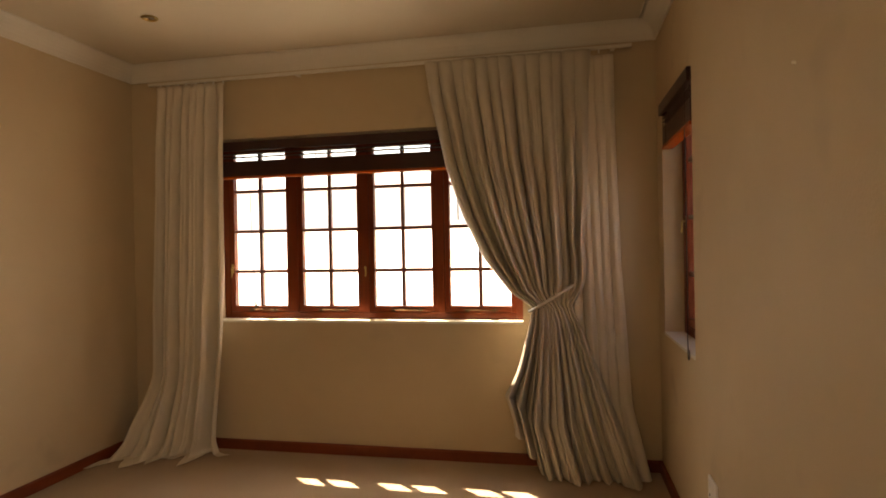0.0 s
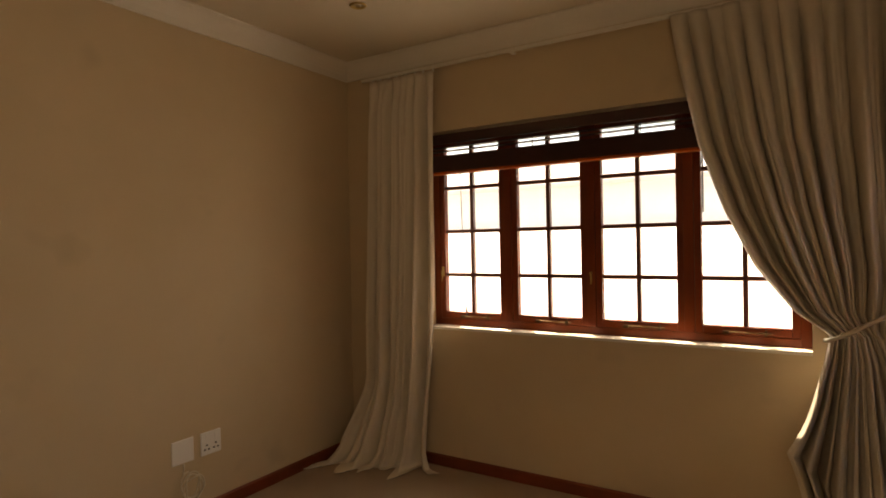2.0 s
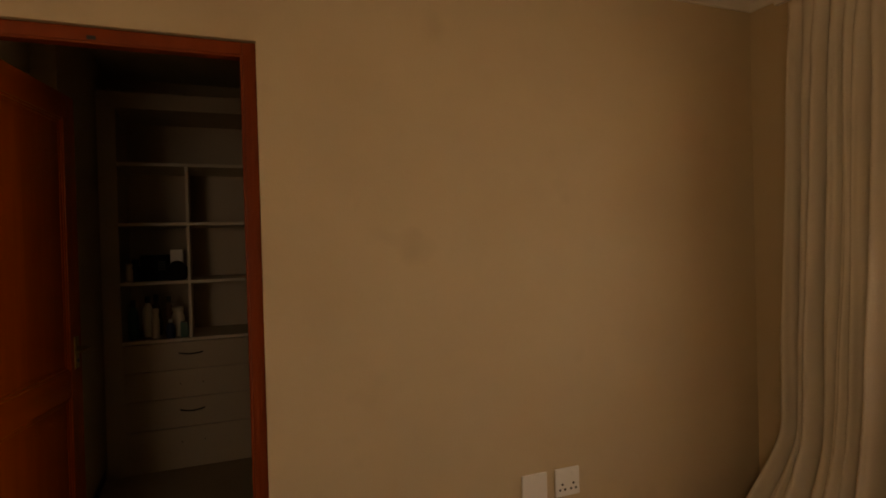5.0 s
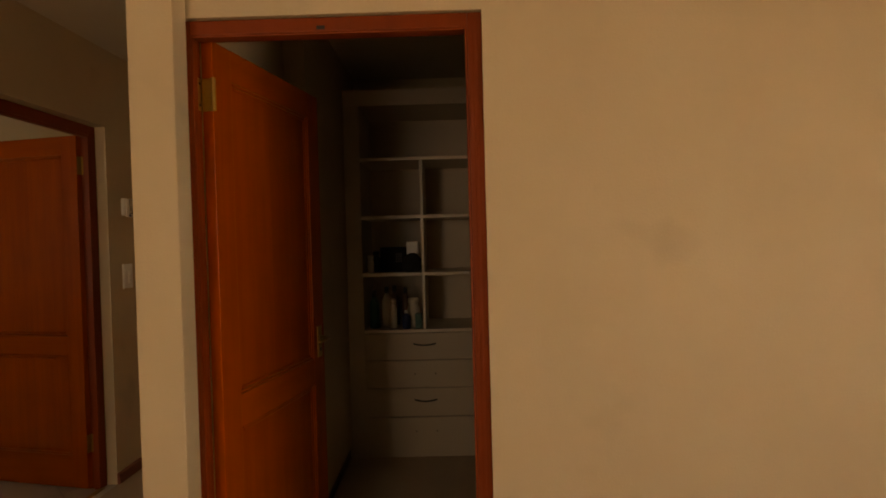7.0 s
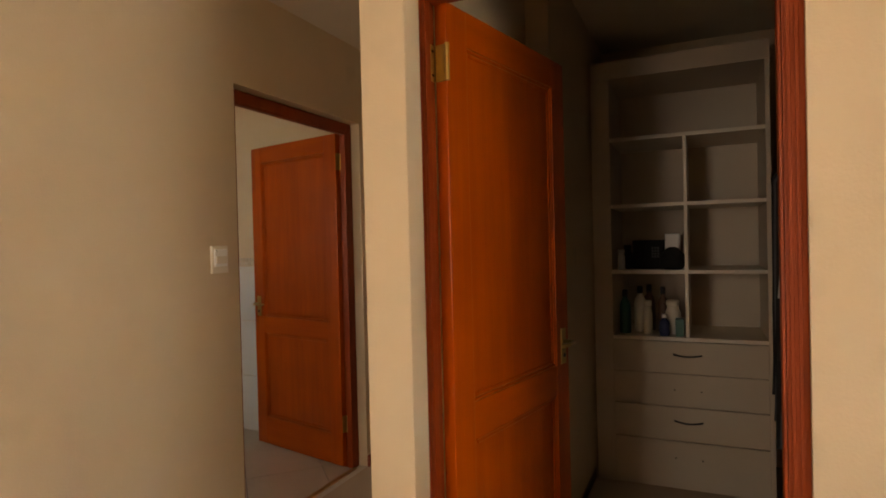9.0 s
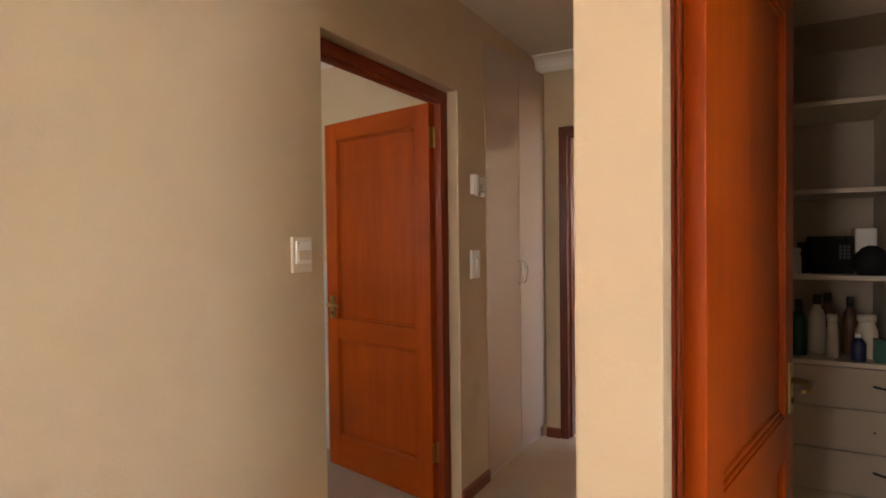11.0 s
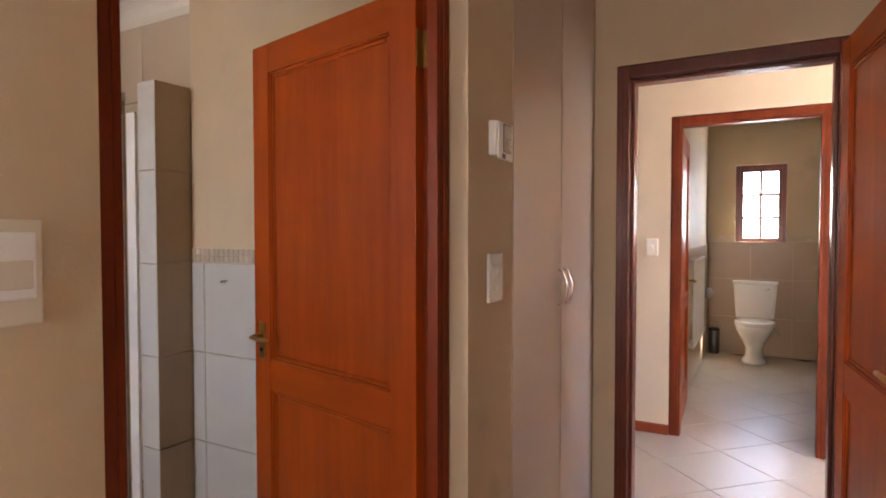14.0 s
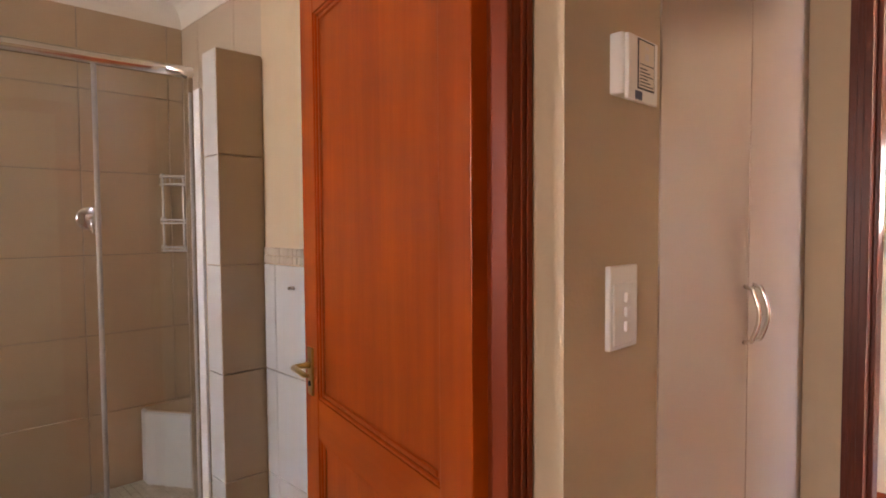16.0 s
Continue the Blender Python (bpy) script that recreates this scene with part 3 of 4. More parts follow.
        put("door_stop", a1 - f - s, a1 - f, lo, hi, 0, top - f)
        put("door_stop", a0 + f + s, a1 - f - s, lo, hi, top - f - s, top - f)
    return ob


frame_a = door_frame("door_frame_1", "y", CLOSET[0] + 0.010, CLOSET[1], -0.087, -0.012, CLOSET[3] - 0.004, FRAME_WOOD, "red varnished wooden door frame of the closet", (-0.045, -0.012), 0.044, 0.008)
frame_b = door_frame("door_frame_2", "x", BATH[0], BATH[1], -0.137, -0.060, BATH[3] - 0.003, FRAME_WOOD, "red wooden door frame of the bathroom, shade in its colour", (-0.095, -0.060))
frame_c = door_frame("door_frame_3", "y", ENDD[0], ENDD[1], -2.925, -2.796, ENDD[3] - 0.003, WOOD_SHADED, "wooden door frame at the corridor's end, shade in its colour", (-2.925, -2.845))
frame_d = door_frame("door_frame_4", "y", TOIL[0], TOIL[1], -4.405, -4.277, TOIL[3] - 0.003, WOOD_DIMMED, "red varnished wooden door frame of the toilet", (-4.36, -4.277))
for frame_ob, b in ((frame_a, (-0.086, -0.048, CLOSET[0] + 0.054, CLOSET[0] + 0.0565)), (frame_b, (BATH[0] + 0.055, BATH[0] + 0.0575, -0.136, -0.098)), (frame_d, (-4.404, -4.366, TOIL[0] + 0.055, TOIL[0] + 0.0575))):
    for z in (0.27, 1.885):
        leaf = part("hinge_leaf", boxes((*b, z - 0.052, z + 0.052), bevel=0.0006, segments=1), BRASS, frame_ob, "brass hinge leaf")
        x, y = (b[0] + b[1]) / 2, (b[2] + b[3]) / 2
        for dz in (-0.034, 0.034):
            part("screw", boxes((x - 0.004, x + 0.004, y - 0.004, y + 0.004, z + dz - 0.004, z + dz + 0.004), bevel=0.0015, segments=1), DARK_BRASS, leaf)
panel_door("door_1", pose(-0.075, 1.272, 0, 0, 0, 168.5), 0.79, "red varnished two-panel closet door standing open")
panel_door("door_2", pose(-1.575, -0.112, 0, 0, 0, 257), 0.86, "orange-red varnished two-panel bathroom door standing open")
panel_door("door_3", pose(-2.79, 0.984, 0, 0, 0, 6.6), 0.845, "red varnished two-panel door standing open against the wall", h=2.06, handed=-1)
panel_door("door_4", pose(-4.37, 0.25, 0, 0, 0, 182.5), 0.80, "red varnished two-panel toilet door standing open")

# ---- bedroom things ----
def smooth(a, b, x):
    t = min(1.0, max(0.0, (x - a) / (b - a)))
    return t * t * (3 - 2 * t)


def along(rows, z):
    """A value between rows of (z, value), z falling."""
    for (z0, a), (z1, b) in zip(rows, rows[1:]):
        if z >= z1:
            t = (z0 - z) / (z0 - z1) if z0 != z1 else 0
            t = min(1, max(0, t))
            return a + (b - a) * t
    return rows[-1][1]


def cloth(left, right, top, folds, amp, y0, hem=None, seed=0, cols=150, rows=90, drop=0.0):
    """A hanging cloth with pinch pleats at the top; left and right are rows of (z, x); amp of (z, depth); hem(u, z) gives how far it stands out."""
    rng = random.Random(seed)
    centres = [(k + 0.5 + rng.uniform(-0.3, 0.3)) / folds for k in range(folds)]
    weight = [rng.uniform(0.65, 1.35) for _ in range(folds)]
    drift = [rng.uniform(-0.5, 0.5) for _ in range(folds)]
    bm = bmesh.new()
    grid = []
    for j in range(rows + 1):
        v = j / rows
        z = top * (1 - v) + drop * v
        line = []
        for i in range(cols + 1):
            u = i / cols
            xl, xr = along(left, z), along(right, z)
            x = xl + (xr - xl) * u
            wave = 0.0
            for c, w, d in zip(centres, weight, drift):
                q = (u - c - d * 0.35 / folds * smooth(top, 0.4, z)) * folds
                wave = max(wave, w * (1.0 - (1.55 * q) ** 2))
            ripple = 0.42 * noise.noise((u * folds * 1.7 + seed, z * 0.55, seed * 3.1)) + 0.14 * noise.noise((u * folds * 4.3, z * 1.2 + seed, 7.7))
            y = y0 - along(amp, z) * (wave - 0.4 + ripple * smooth(top, top - 0.5, z))
            x += 0.006 * noise.noise((u * folds * 1.3, z * 0.8, seed + 4.0)) * smooth(top, top - 0.4, z)
            zz = z
            if hem:
                dx, dy, dz = hem(u, z)
                x, y, zz = x + dx, y + dy, z + dz
            if zz < 0.006:
                zz = 0.006 + 0.012 * abs(noise.noise((x * 18, y * 18, seed)))
            line.append(bm.verts.new((x, y, zz)))
        grid.append(line)
    for a, b in zip(grid, grid[1:]):
        for i in range(cols):
            bm.faces.new((a[i], a[i + 1], b[i + 1], b[i]))
    return bm


def curtain(name, bm, mat, label):
    ob = thing(name, bm, mat, label, "curtain", smooth=True)
    sol = ob.modifiers.new("thickness", "SOLIDIFY")
    sol.thickness = 0.003
    return ob


def cream_hem(u, z):
    s = smooth(0.55, 0.0, z)
    f = smooth(0.12, -0.16, z)
    return (-0.10 * s * (1 - u) * (1 - u) + f * (-0.13 * (1 - u) + 0.13 * smooth(0.72, 1.0, u) + 0.03 * math.sin(u * 19)), -0.20 * s * (1 - u) ** 1.3 - f * (0.10 + 0.06 * math.sin(u * 17 + 1) + 0.03 * math.sin(u * 41)), 0)


left_curtain = curtain("curtain", cloth([(2.42, 0.27), (1.6, 0.255), (0.9, 0.215), (0.4, 0.20), (0, 0.20)], [(2.42, 0.755), (1.2, 0.750), (0.7, 0.725), (0.3, 0.68), (0, 0.65)], 2.415, 8, [(2.42, 0.02), (2.2, 0.07), (1.0, 0.105), (0, 0.10)], 4.385, cream_hem, 3, 190, drop=-0.16), CURTAIN, "long cream cotton curtain puddling on the carpet")


def satin_hem(u, z):
    s = smooth(0.8, 0.0, z)
    bulge = math.exp(-((z - 1.10) / 0.13) ** 2) * smooth(0.62, 0.95, u)
    low = smooth(0.35, 0.0, z)
    raise_left = 0.27 * smooth(0.30, 0.0, u) * smooth(0.7, 0.0, z)
    return (0.05 * bulge, -0.13 * s * (0.4 + 0.6 * u) - 0.06 * bulge - low * 0.03 * math.sin(u * 15), raise_left - 0.02 * bulge)


right_curtain = base("curtain", pose(0, 0, 0), "tied-back taupe satin curtain beside the wide window", "curtain")
satin_left = [(2.43, 2.105), (2.2, 2.14), (1.8, 2.225), (1.5, 2.33), (1.25, 2.45), (1.05, 2.60), (0.96, 2.725), (0.86, 2.705), (0.3, 2.565), (0, 2.62)]
satin_right = [(2.43, 3.075), (1.6, 3.05), (1.25, 3.02), (1.06, 2.945), (0.98, 2.93), (0.85, 3.00), (0.6, 3.09), (0.3, 3.20), (0, 3.30)]
body = part("cloth", cloth(satin_left, satin_right, 2.43, 13, [(2.43, 0.02), (2.2, 0.08), (1.6, 0.115), (1.2, 0.10), (0.98, 0.04), (0.8, 0.075), (0.3, 0.115), (0, 0.11)], 4.37, satin_hem, 11, 300, 120, drop=-0.03), SATIN, right_curtain, smooth=True)
body.modifiers.new("thickness", "SOLIDIFY").thickness = 0.003
band = bmesh.new()
ring = []
for k in range(29):
    a = math.pi * (1.0 - k / 28 * 1.0) + 0.0
    ring.append((2.83 + 0.125 * math.cos(a), 4.33 - 0.105 * math.sin(a), 1.0 + 0.065 * math.cos(a) * 1.0))
ring = [(x, y, 0.935 + (x - 2.70) * 0.62) for x, y, _ in ring] + [(3.0, 4.42, 1.13), (3.06, 4.455, 1.16)]
tube(band, ring, 0.010, 8)
part("tieback", band, SATIN, right_curtain, "taupe satin tieback", True)
curtain("curtain", cloth([(2.40, 2.93), (1.0, 2.96), (0, 3.00)], [(2.40, 3.20), (1.2, 3.225), (0.4, 3.27), (0, 3.36)], 2.40, 5, [(2.42, 0.012), (2.2, 0.030), (0, 0.040)], 4.405, lambda u, z: (0, -0.10 * smooth(0.5, 0, z), 0), 21, 90, 60, drop=-0.03), CURTAIN, "plain cream curtain lining behind the satin curtain")
rail = base("curtain_rail", pose(0, 0, 0), "thin cream curtain rail under the coving", "curtain rail")
part("rail", boxes((0.20, 3.30, 4.375, 4.40, 2.428, 2.446), bevel=0.003), COVING, rail)
for x in (0.3, 1.25, 2.2, 3.2):
    part("bracket", boxes((x - 0.012, x + 0.012, 4.40, W, 2.434, 2.444), bevel=0.002), COVING, rail)
gl = mesh("glider", boxes((-0.004, 0.004, -0.006, 0.006, -0.022, 0.0)), WHITE_PLASTIC)
for x in (0.29, 0.35, 0.42, 0.48, 0.55, 0.62, 0.68, 0.75, 2.12, 2.22, 2.32, 2.42, 2.52, 2.62, 2.72, 2.82, 2.92, 3.02, 3.12):
    shared("glider", gl, rail, pose(x, 4.387, 2.43))


def downlight(x, y):
    ob = base("downlight", pose(x, y, CEIL), "small brass recessed downlight, switched off, in the ceiling", "ceiling lamp")
    bm = bmesh.new()
    lathe(bm, [(0.020, 0.0), (0.042, 0.0), (0.044, -0.004), (0.040, -0.008), (0.030, -0.007), (0.027, -0.001)], 32)
    part("ring", bm, BRASS, ob, smooth=True)
    bm = bmesh.new()
    lathe(bm, [(0.027, -0.0012), (0.020, -0.004), (0.006, -0.005)], 24)
    part("bulb", bm, CHROME, ob, smooth=True)


downlight(0.745, 3.71)


def plate(name, m, w, h, mat, label, category, d=0.009):
    """A wall plate. Local x to the side, z up, and y out of the wall is negative; origin at its middle."""
    ob = base(name, m, label, category)
    part("plate", boxes((-w / 2, w / 2, -d, 0, -h / 2, h / 2), bevel=0.0035, segments=3), mat, ob)
    return ob


def socket_plate(m, label):
    ob = plate("wall_socket", m, 0.118, 0.118, WHITE_PLASTIC, label, "socket")
    for cx in (-0.027, 0.027):
        hole = mesh("hole", boxes((-0.0045, 0.0045, -0.0006, 0.0006, -0.0045, 0.0045), bevel=0.002), DARK_PLASTIC)
        for dx, dz in ((0, 0.004), (-0.012, -0.018), (0.012, -0.018)):
            shared("hole", hole, ob, pose(cx + dx, -0.0095, dz - 0.012))
        part("rocker_switch", boxes((cx - 0.008, cx + 0.008, -0.012, -0.0085, 0.026, 0.046), bevel=0.002), WHITE_PLASTIC, ob)
    return ob


to_east = 90        # local -y faces +x
plate("blank_plate", pose(0.0, 3.178, 0.365, 0, 0, to_east), 0.118, 0.118, WHITE_PLASTIC, "blank white wall plate with a cable hanging below", "wall plate")
socket_plate(pose(0.0, 3.338, 0.365, 0, 0, to_east), "white double wall socket on the cream wall")
coil = bmesh.new()
pts = [(0.010, 3.178, 0.305), (0.016, 3.176, 0.28), (0.02, 3.165, 0.26)]
for k in range(100):
    a = 2 * math.pi * k / 24 + 1.6
    r = 0.055 + 0.006 * math.sin(k * 0.7)
    pts.append((0.022 + 0.0005 * k + 0.004 * math.sin(k), 3.20 + r * 0.9 * math.cos(a), 0.20 + r * 1.15 * math.sin(a) - 0.0001 * k))
tube(coil, pts, 0.0035, 6)
thing("cable_coil", coil, CREAM_PLASTIC, "coiled white aerial cable hanging from the wall plate", "cable", smooth=True)
socket_plate(pose(E, 3.30, 0.36, 0, 0, -90), "white double wall socket under the narrow window")
for x, z in ((0.66, 1.86),):
    pin = bmesh.new()
    tube(pin, [(x, -0.001, z), (x, 0.012, z), (x, 0.02, z + 0.004)], 0.004, 8)
    thing("wall_hook", pin, CREAM_PLASTIC, "small painted-over picture hook in the wall", "hook", smooth=True)
pin = bmesh.new()
tube(pin, [(E + 0.001, 2.47, 1.74), (E - 0.008, 2.47, 1.742)], 0.004, 8)
thing("wall_hook", pin, CREAM_PLASTIC, "small painted-over picture nail in the wall", "hook")

sw = plate("light_switch", pose(-0.461, 0, 1.325, 0, 0, 180), 0.092, 0.118, CREAM_PLASTIC, "cream plastic light switch with one rocker and a surround", "light switch", 0.012)
part("surround", boxes((-0.036, 0.036, -0.019, -0.012, -0.030, 0.045), bevel=0.003), WHITE_PLASTIC, sw)
part("rocker_switch", boxes((-0.030, 0.030, -0.0235, -0.0185, -0.018, 0.014), bevel=0.002), CREAM_PLASTIC, sw)
part("pilot_lamp", boxes((-0.030, -0.026, -0.0205, -0.0188, 0.036, 0.040)), DARK_PLASTIC, sw)

# ---- corridor things ----
tri = plate("light_switch", pose(-1.797, 0, 1.229, 0, 0, 180), 0.098, 0.150, WHITE_PLASTIC, "white wall plate with three small light switches", "light switch", 0.012)
part("cover", boxes((-0.042, 0.042, -0.0155, -0.012, -0.066, 0.044), bevel=0.003), WHITE_PLASTIC, tri)
for k in range(3):
    part("rocker_switch", boxes((-0.007, 0.007, -0.021, -0.0145, 0.018 - 0.026 * k - 0.009, 0.018 - 0.026 * k + 0.009), bevel=0.0025), WHITE_PLASTIC, tri)
key = base("alarm_keypad", pose(-1.818, 0, 1.648, 0, 0, 180), "white plastic alarm keypad with a printed card on its flap", "keypad")
part("case", boxes((-0.060, 0.060, -0.026, 0, -0.046, 0.060), bevel=0.006, segments=3), WHITE_PLASTIC, key)
part("flap", boxes((-0.054, 0.056, -0.034, -0.026, -0.056, 0.057), bevel=0.003), WHITE_PLASTIC, key)
card = part("card", boxes((-0.022, 0.040, -0.0352, -0.0340, -0.034, 0.053)), DARK_PLASTIC, key, "printed card with a black border")
part("paper", boxes((-0.019, 0.037, -0.0358, -0.0352, -0.031, 0.050)), CREAM_PLASTIC, card)
part("print", boxes(*[(-0.016, 0.032 - 0.01 * (k % 3), -0.0363, -0.0358, -0.028 + 0.0058 * k, -0.026 + 0.0058 * k) for k in range(6)], (-0.016, 0.034, -0.0363, -0.0358, 0.009, 0.0103)), DARK_PLASTIC, card)
part("symbol", boxes((0.002, 0.016, -0.0363, -0.0358, 0.018, 0.030), (0.004, 0.014, -0.0363, -0.0358, 0.037, 0.042)), ROOF, card)
part("badge", boxes((-0.030, -0.006, -0.0352, -0.0340, -0.053, -0.038)), NAVY, key, "dark blue badge")
cup = base("built_in_cupboard", pose(CUPB[1], 0, 0, 0, 0, -3.7) @ pose(-CUPB[1], 0, 0), "full-height pinkish melamine cupboard with two doors in the corridor", "cupboard")
part("body", boxes((CUPB[0], CUPB[0] + 0.018, -0.35, -0.018, 0.0, 2.47), (CUPB[1] - 0.018, CUPB[1], -0.35, -0.018, 0.0, 2.47), (CUPB[0], CUPB[1], -0.368, -0.35, 0.0, 2.47), (CUPB[0] + 0.018, CUPB[1] - 0.018, -0.35, -0.018, 2.452, 2.47), (CUPB[0] + 0.018, CUPB[1] - 0.018, -0.35, -0.03, 0, 0.08)), CUPBOARD, cup)
mid = -2.392
for a, b, s in ((CUPB[0] + 0.002, mid - 0.0018, 1), (mid + 0.0018, CUPB[1] - 0.002, -1)):
    leaf = part("door", boxes((a, b, -0.0165, 0.003, 0.085, 2.466), bevel=0.0015), CUPBOARD, cup)
    hx = mid - s * 0.028
    bow = bmesh.new()
    tube(bow, [(hx, 0.002, 1.082), (hx, 0.022, 1.087)] + [(hx, 0.024 + 0.016 * math.sin(math.pi * k / 10), 1.092 + 0.120 * k / 10) for k in range(11)] + [(hx, 0.022, 1.217), (hx, 0.002, 1.222)], [0.005, 0.005] + [0.0055] * 11 + [0.005, 0.005], 8)
    part("handle", bow, CHROME, leaf, "chrome bow handle", True)
strip = thing("threshold_strip", boxes((BATH[0] + 0.05, BATH[1] - 0.05, -0.075, -0.045, -0.004, 0.005), bevel=0.002), BRASS, "worn metal threshold strip between carpet and tiles", "threshold", "structure")
thing("threshold_strip", boxes((-2.895, -2.865, ENDD[0] + 0.05, ENDD[1] - 0.05, -0.004, 0.005), bevel=0.002), BRASS, "worn metal threshold strip between carpet and tiles", "threshold", "structure")

# ---- closet ----
UX, U0, U1 = -1.95, 1.345, 2.24
unit = base("shelf_unit", pose(0, 0, 0), "built-in pale melamine closet unit with open shelves above drawers", "closet unit")
part("side_panel", boxes((-2.46, UX, U0, U0 + 0.10, 0, 2.37)), MELAMINE, unit)
part("side_panel", boxes((-2.46, UX, U1 - 0.022, U1, 0, 2.37)), MELAMINE, unit)
part("top_panel", boxes((-2.46, UX + 0.004, U0, U1, 2.27, 2.372)), MELAMINE, unit)
part("back_panel", boxes((-2.474, -2.462, U0, U1, 0, 2.37)), MELAMINE, unit)
part("divider", boxes((-2.455, UX - 0.004, 1.826, 1.844, 0.83, 1.918), bevel=0.0015), WHITE_BOARD, unit)
for z in (1.928, 1.554, 1.185, 0.818):
    part("shelf", boxes((-2.455, UX - 0.002, U0 + 0.10, U1 - 0.022, z - 0.010, z + 0.010), bevel=0.0015), WHITE_BOARD, unit)
part("plinth", boxes((-2.44, UX - 0.01, U0 + 0.10, U1 - 0.022, 0, 0.078)), MELAMINE, unit)
part("carcass", boxes((-2.45, UX - 0.012, U0 + 0.10, U1 - 0.022, 0.078, 0.80)), MELAMINE, unit)
for k, (a, b) in enumerate(((0.634, 0.805), (0.454, 0.630), (0.267, 0.450), (0.080, 0.263))):
    front = part("drawer_front", boxes((UX - 0.012, UX + 0.006, U0 + 0.102, U1 - 0.024, a + 0.0025, b - 0.0005), bevel=0.0015), MELAMINE, unit)
    if k in (0, 2):
        bow = bmesh.new()
        zc = (a + b) / 2 + 0.012
        tube(bow, [(UX + 0.004, 1.762, zc + 0.004)] + [(UX + 0.010 + 0.018 * math.sin(math.pi * q / 8), 1.764 + 0.134 * q / 8, zc + 0.004 - 0.006 * math.sin(math.pi * q / 8)) for q in range(9)] + [(UX + 0.004, 1.90, zc + 0.004)], 0.005, 8)
        part("handle", bow, DARK_PLASTIC, front, "dark metal bow handle", True)
    else:
        for y in (1.764, 1.898):
            part("screw_hole", boxes((UX + 0.0062, UX + 0.0068, y - 0.004, y + 0.004, (a + b) / 2 - 0.004, (a + b) / 2 + 0.004)), DARK_PLASTIC, front)


def bottle(x, y, z, r, h, mat, cap, label, neck=0.4, category="bottle"):
    ob = base("bottle", pose(x, y, z), label, category)
    bm = bmesh.new()
    lathe(bm, [(r * 0.92, 0), (r, 0.006), (r, h * 0.62), (r * 0.8, h * 0.72), (r * neck, h * 0.80), (r * neck, h * 0.84)], 16)
    part("body", bm, mat, ob, smooth=True)
    bm = bmesh.new()
    lathe(bm, [(r * neck * 1.15, h * 0.84), (r * neck * 1.15, h * 0.98), (r * neck * 0.9, h)], 14)
    part("cap", bm, cap, ob, smooth=True)


S3, S4 = 1.195, 0.828
safe = base("electronic_safe", pose(-2.20, 1.63, S3), "small black electronic safe with a keypad on the shelf", "safe")
part("body", boxes((-0.15, 0.13, -0.085, 0.078, 0, 0.165), bevel=0.006), BLACK, safe)
part("door", boxes((0.13, 0.142, -0.078, 0.071, 0.010, 0.155), bevel=0.004), BLACK, safe)
part("keypad", boxes(*[(0.142, 0.146, 0.020 + 0.015 * c, 0.031 + 0.015 * c, 0.066 + 0.016 * r, 0.078 + 0.016 * r) for c in range(3) for r in range(4)]), GREYCLOTH, safe, "dark grey keypad buttons")
bag = bmesh.new()
lathe(bag, [(0.05, 0), (0.072, 0.03), (0.066, 0.08), (0.035, 0.115), (0.015, 0.125)], 14, sx=0.8)
b = thing("cloth_bag", bag, BLACK, "crumpled black cloth bag on the shelf", "bag", smooth=True)
b.matrix_world = pose(-2.02, 1.762, S3)
thing("paper_box", boxes((-2.25, -2.13, 1.716, 1.796, S3, S3 + 0.20), bevel=0.008), WHITE_PLASTIC, "white cardboard box standing beside the safe", "box")
bottle(-2.03, 1.488, S3, 0.021, 0.115, WHITE_PLASTIC, WHITE_PLASTIC, "small white pill bottle on the shelf", 0.8)
bottle(-2.10, 1.515, S3, 0.028, 0.14, DARK_PLASTIC, DARK_PLASTIC, "small dark bottle on the shelf", 0.7)
for x, y, r, h, mt, cp, lb in ((-2.06, 1.50, 0.032, 0.25, TEAL, DARK_PLASTIC, "dark green bottle with a black cap"), (-2.14, 1.575, 0.034, 0.265, WHITE_PLASTIC, DARK_PLASTIC, "white lotion bottle with a black cap"), (-2.20, 1.62, 0.034, 0.27, BROWN, DARK_PLASTIC, "brown bottle with a black cap"), (-2.05, 1.625, 0.024, 0.19, CREAM_PLASTIC, CREAM_PLASTIC, "slim cream tube standing up"), (-2.15, 1.70, 0.030, 0.26, BROWN, DARK_PLASTIC, "dark brown bottle with a black cap"), (-2.00, 1.715, 0.027, 0.12, NAVY, WHITE_PLASTIC, "blue roll-on bottle"), (-2.10, 1.755, 0.042, 0.19, CREAM_PLASTIC, CREAM_PLASTIC, "cream tub with a lid")):
    bottle(x, y, S4, r, h, mt, cp, lb + " on the shelf", 0.75 if "tub" in lb else 0.42)
thing("small_box", boxes((-2.06, -1.99, 1.772, 1.815, S4, S4 + 0.095), bevel=0.002), TEAL, "small teal cardboard box on the shelf", "box")

# clothes on a rod along the closet's north part
rod = bmesh.new()
tube(rod, [(-2.47, 2.49, 1.92), (-0.2, 2.49, 1.92)], 0.014, 10)
thing("hanging_rod", rod, CHROME, "chrome clothes rod in the closet", "clothes rod", smooth=True)


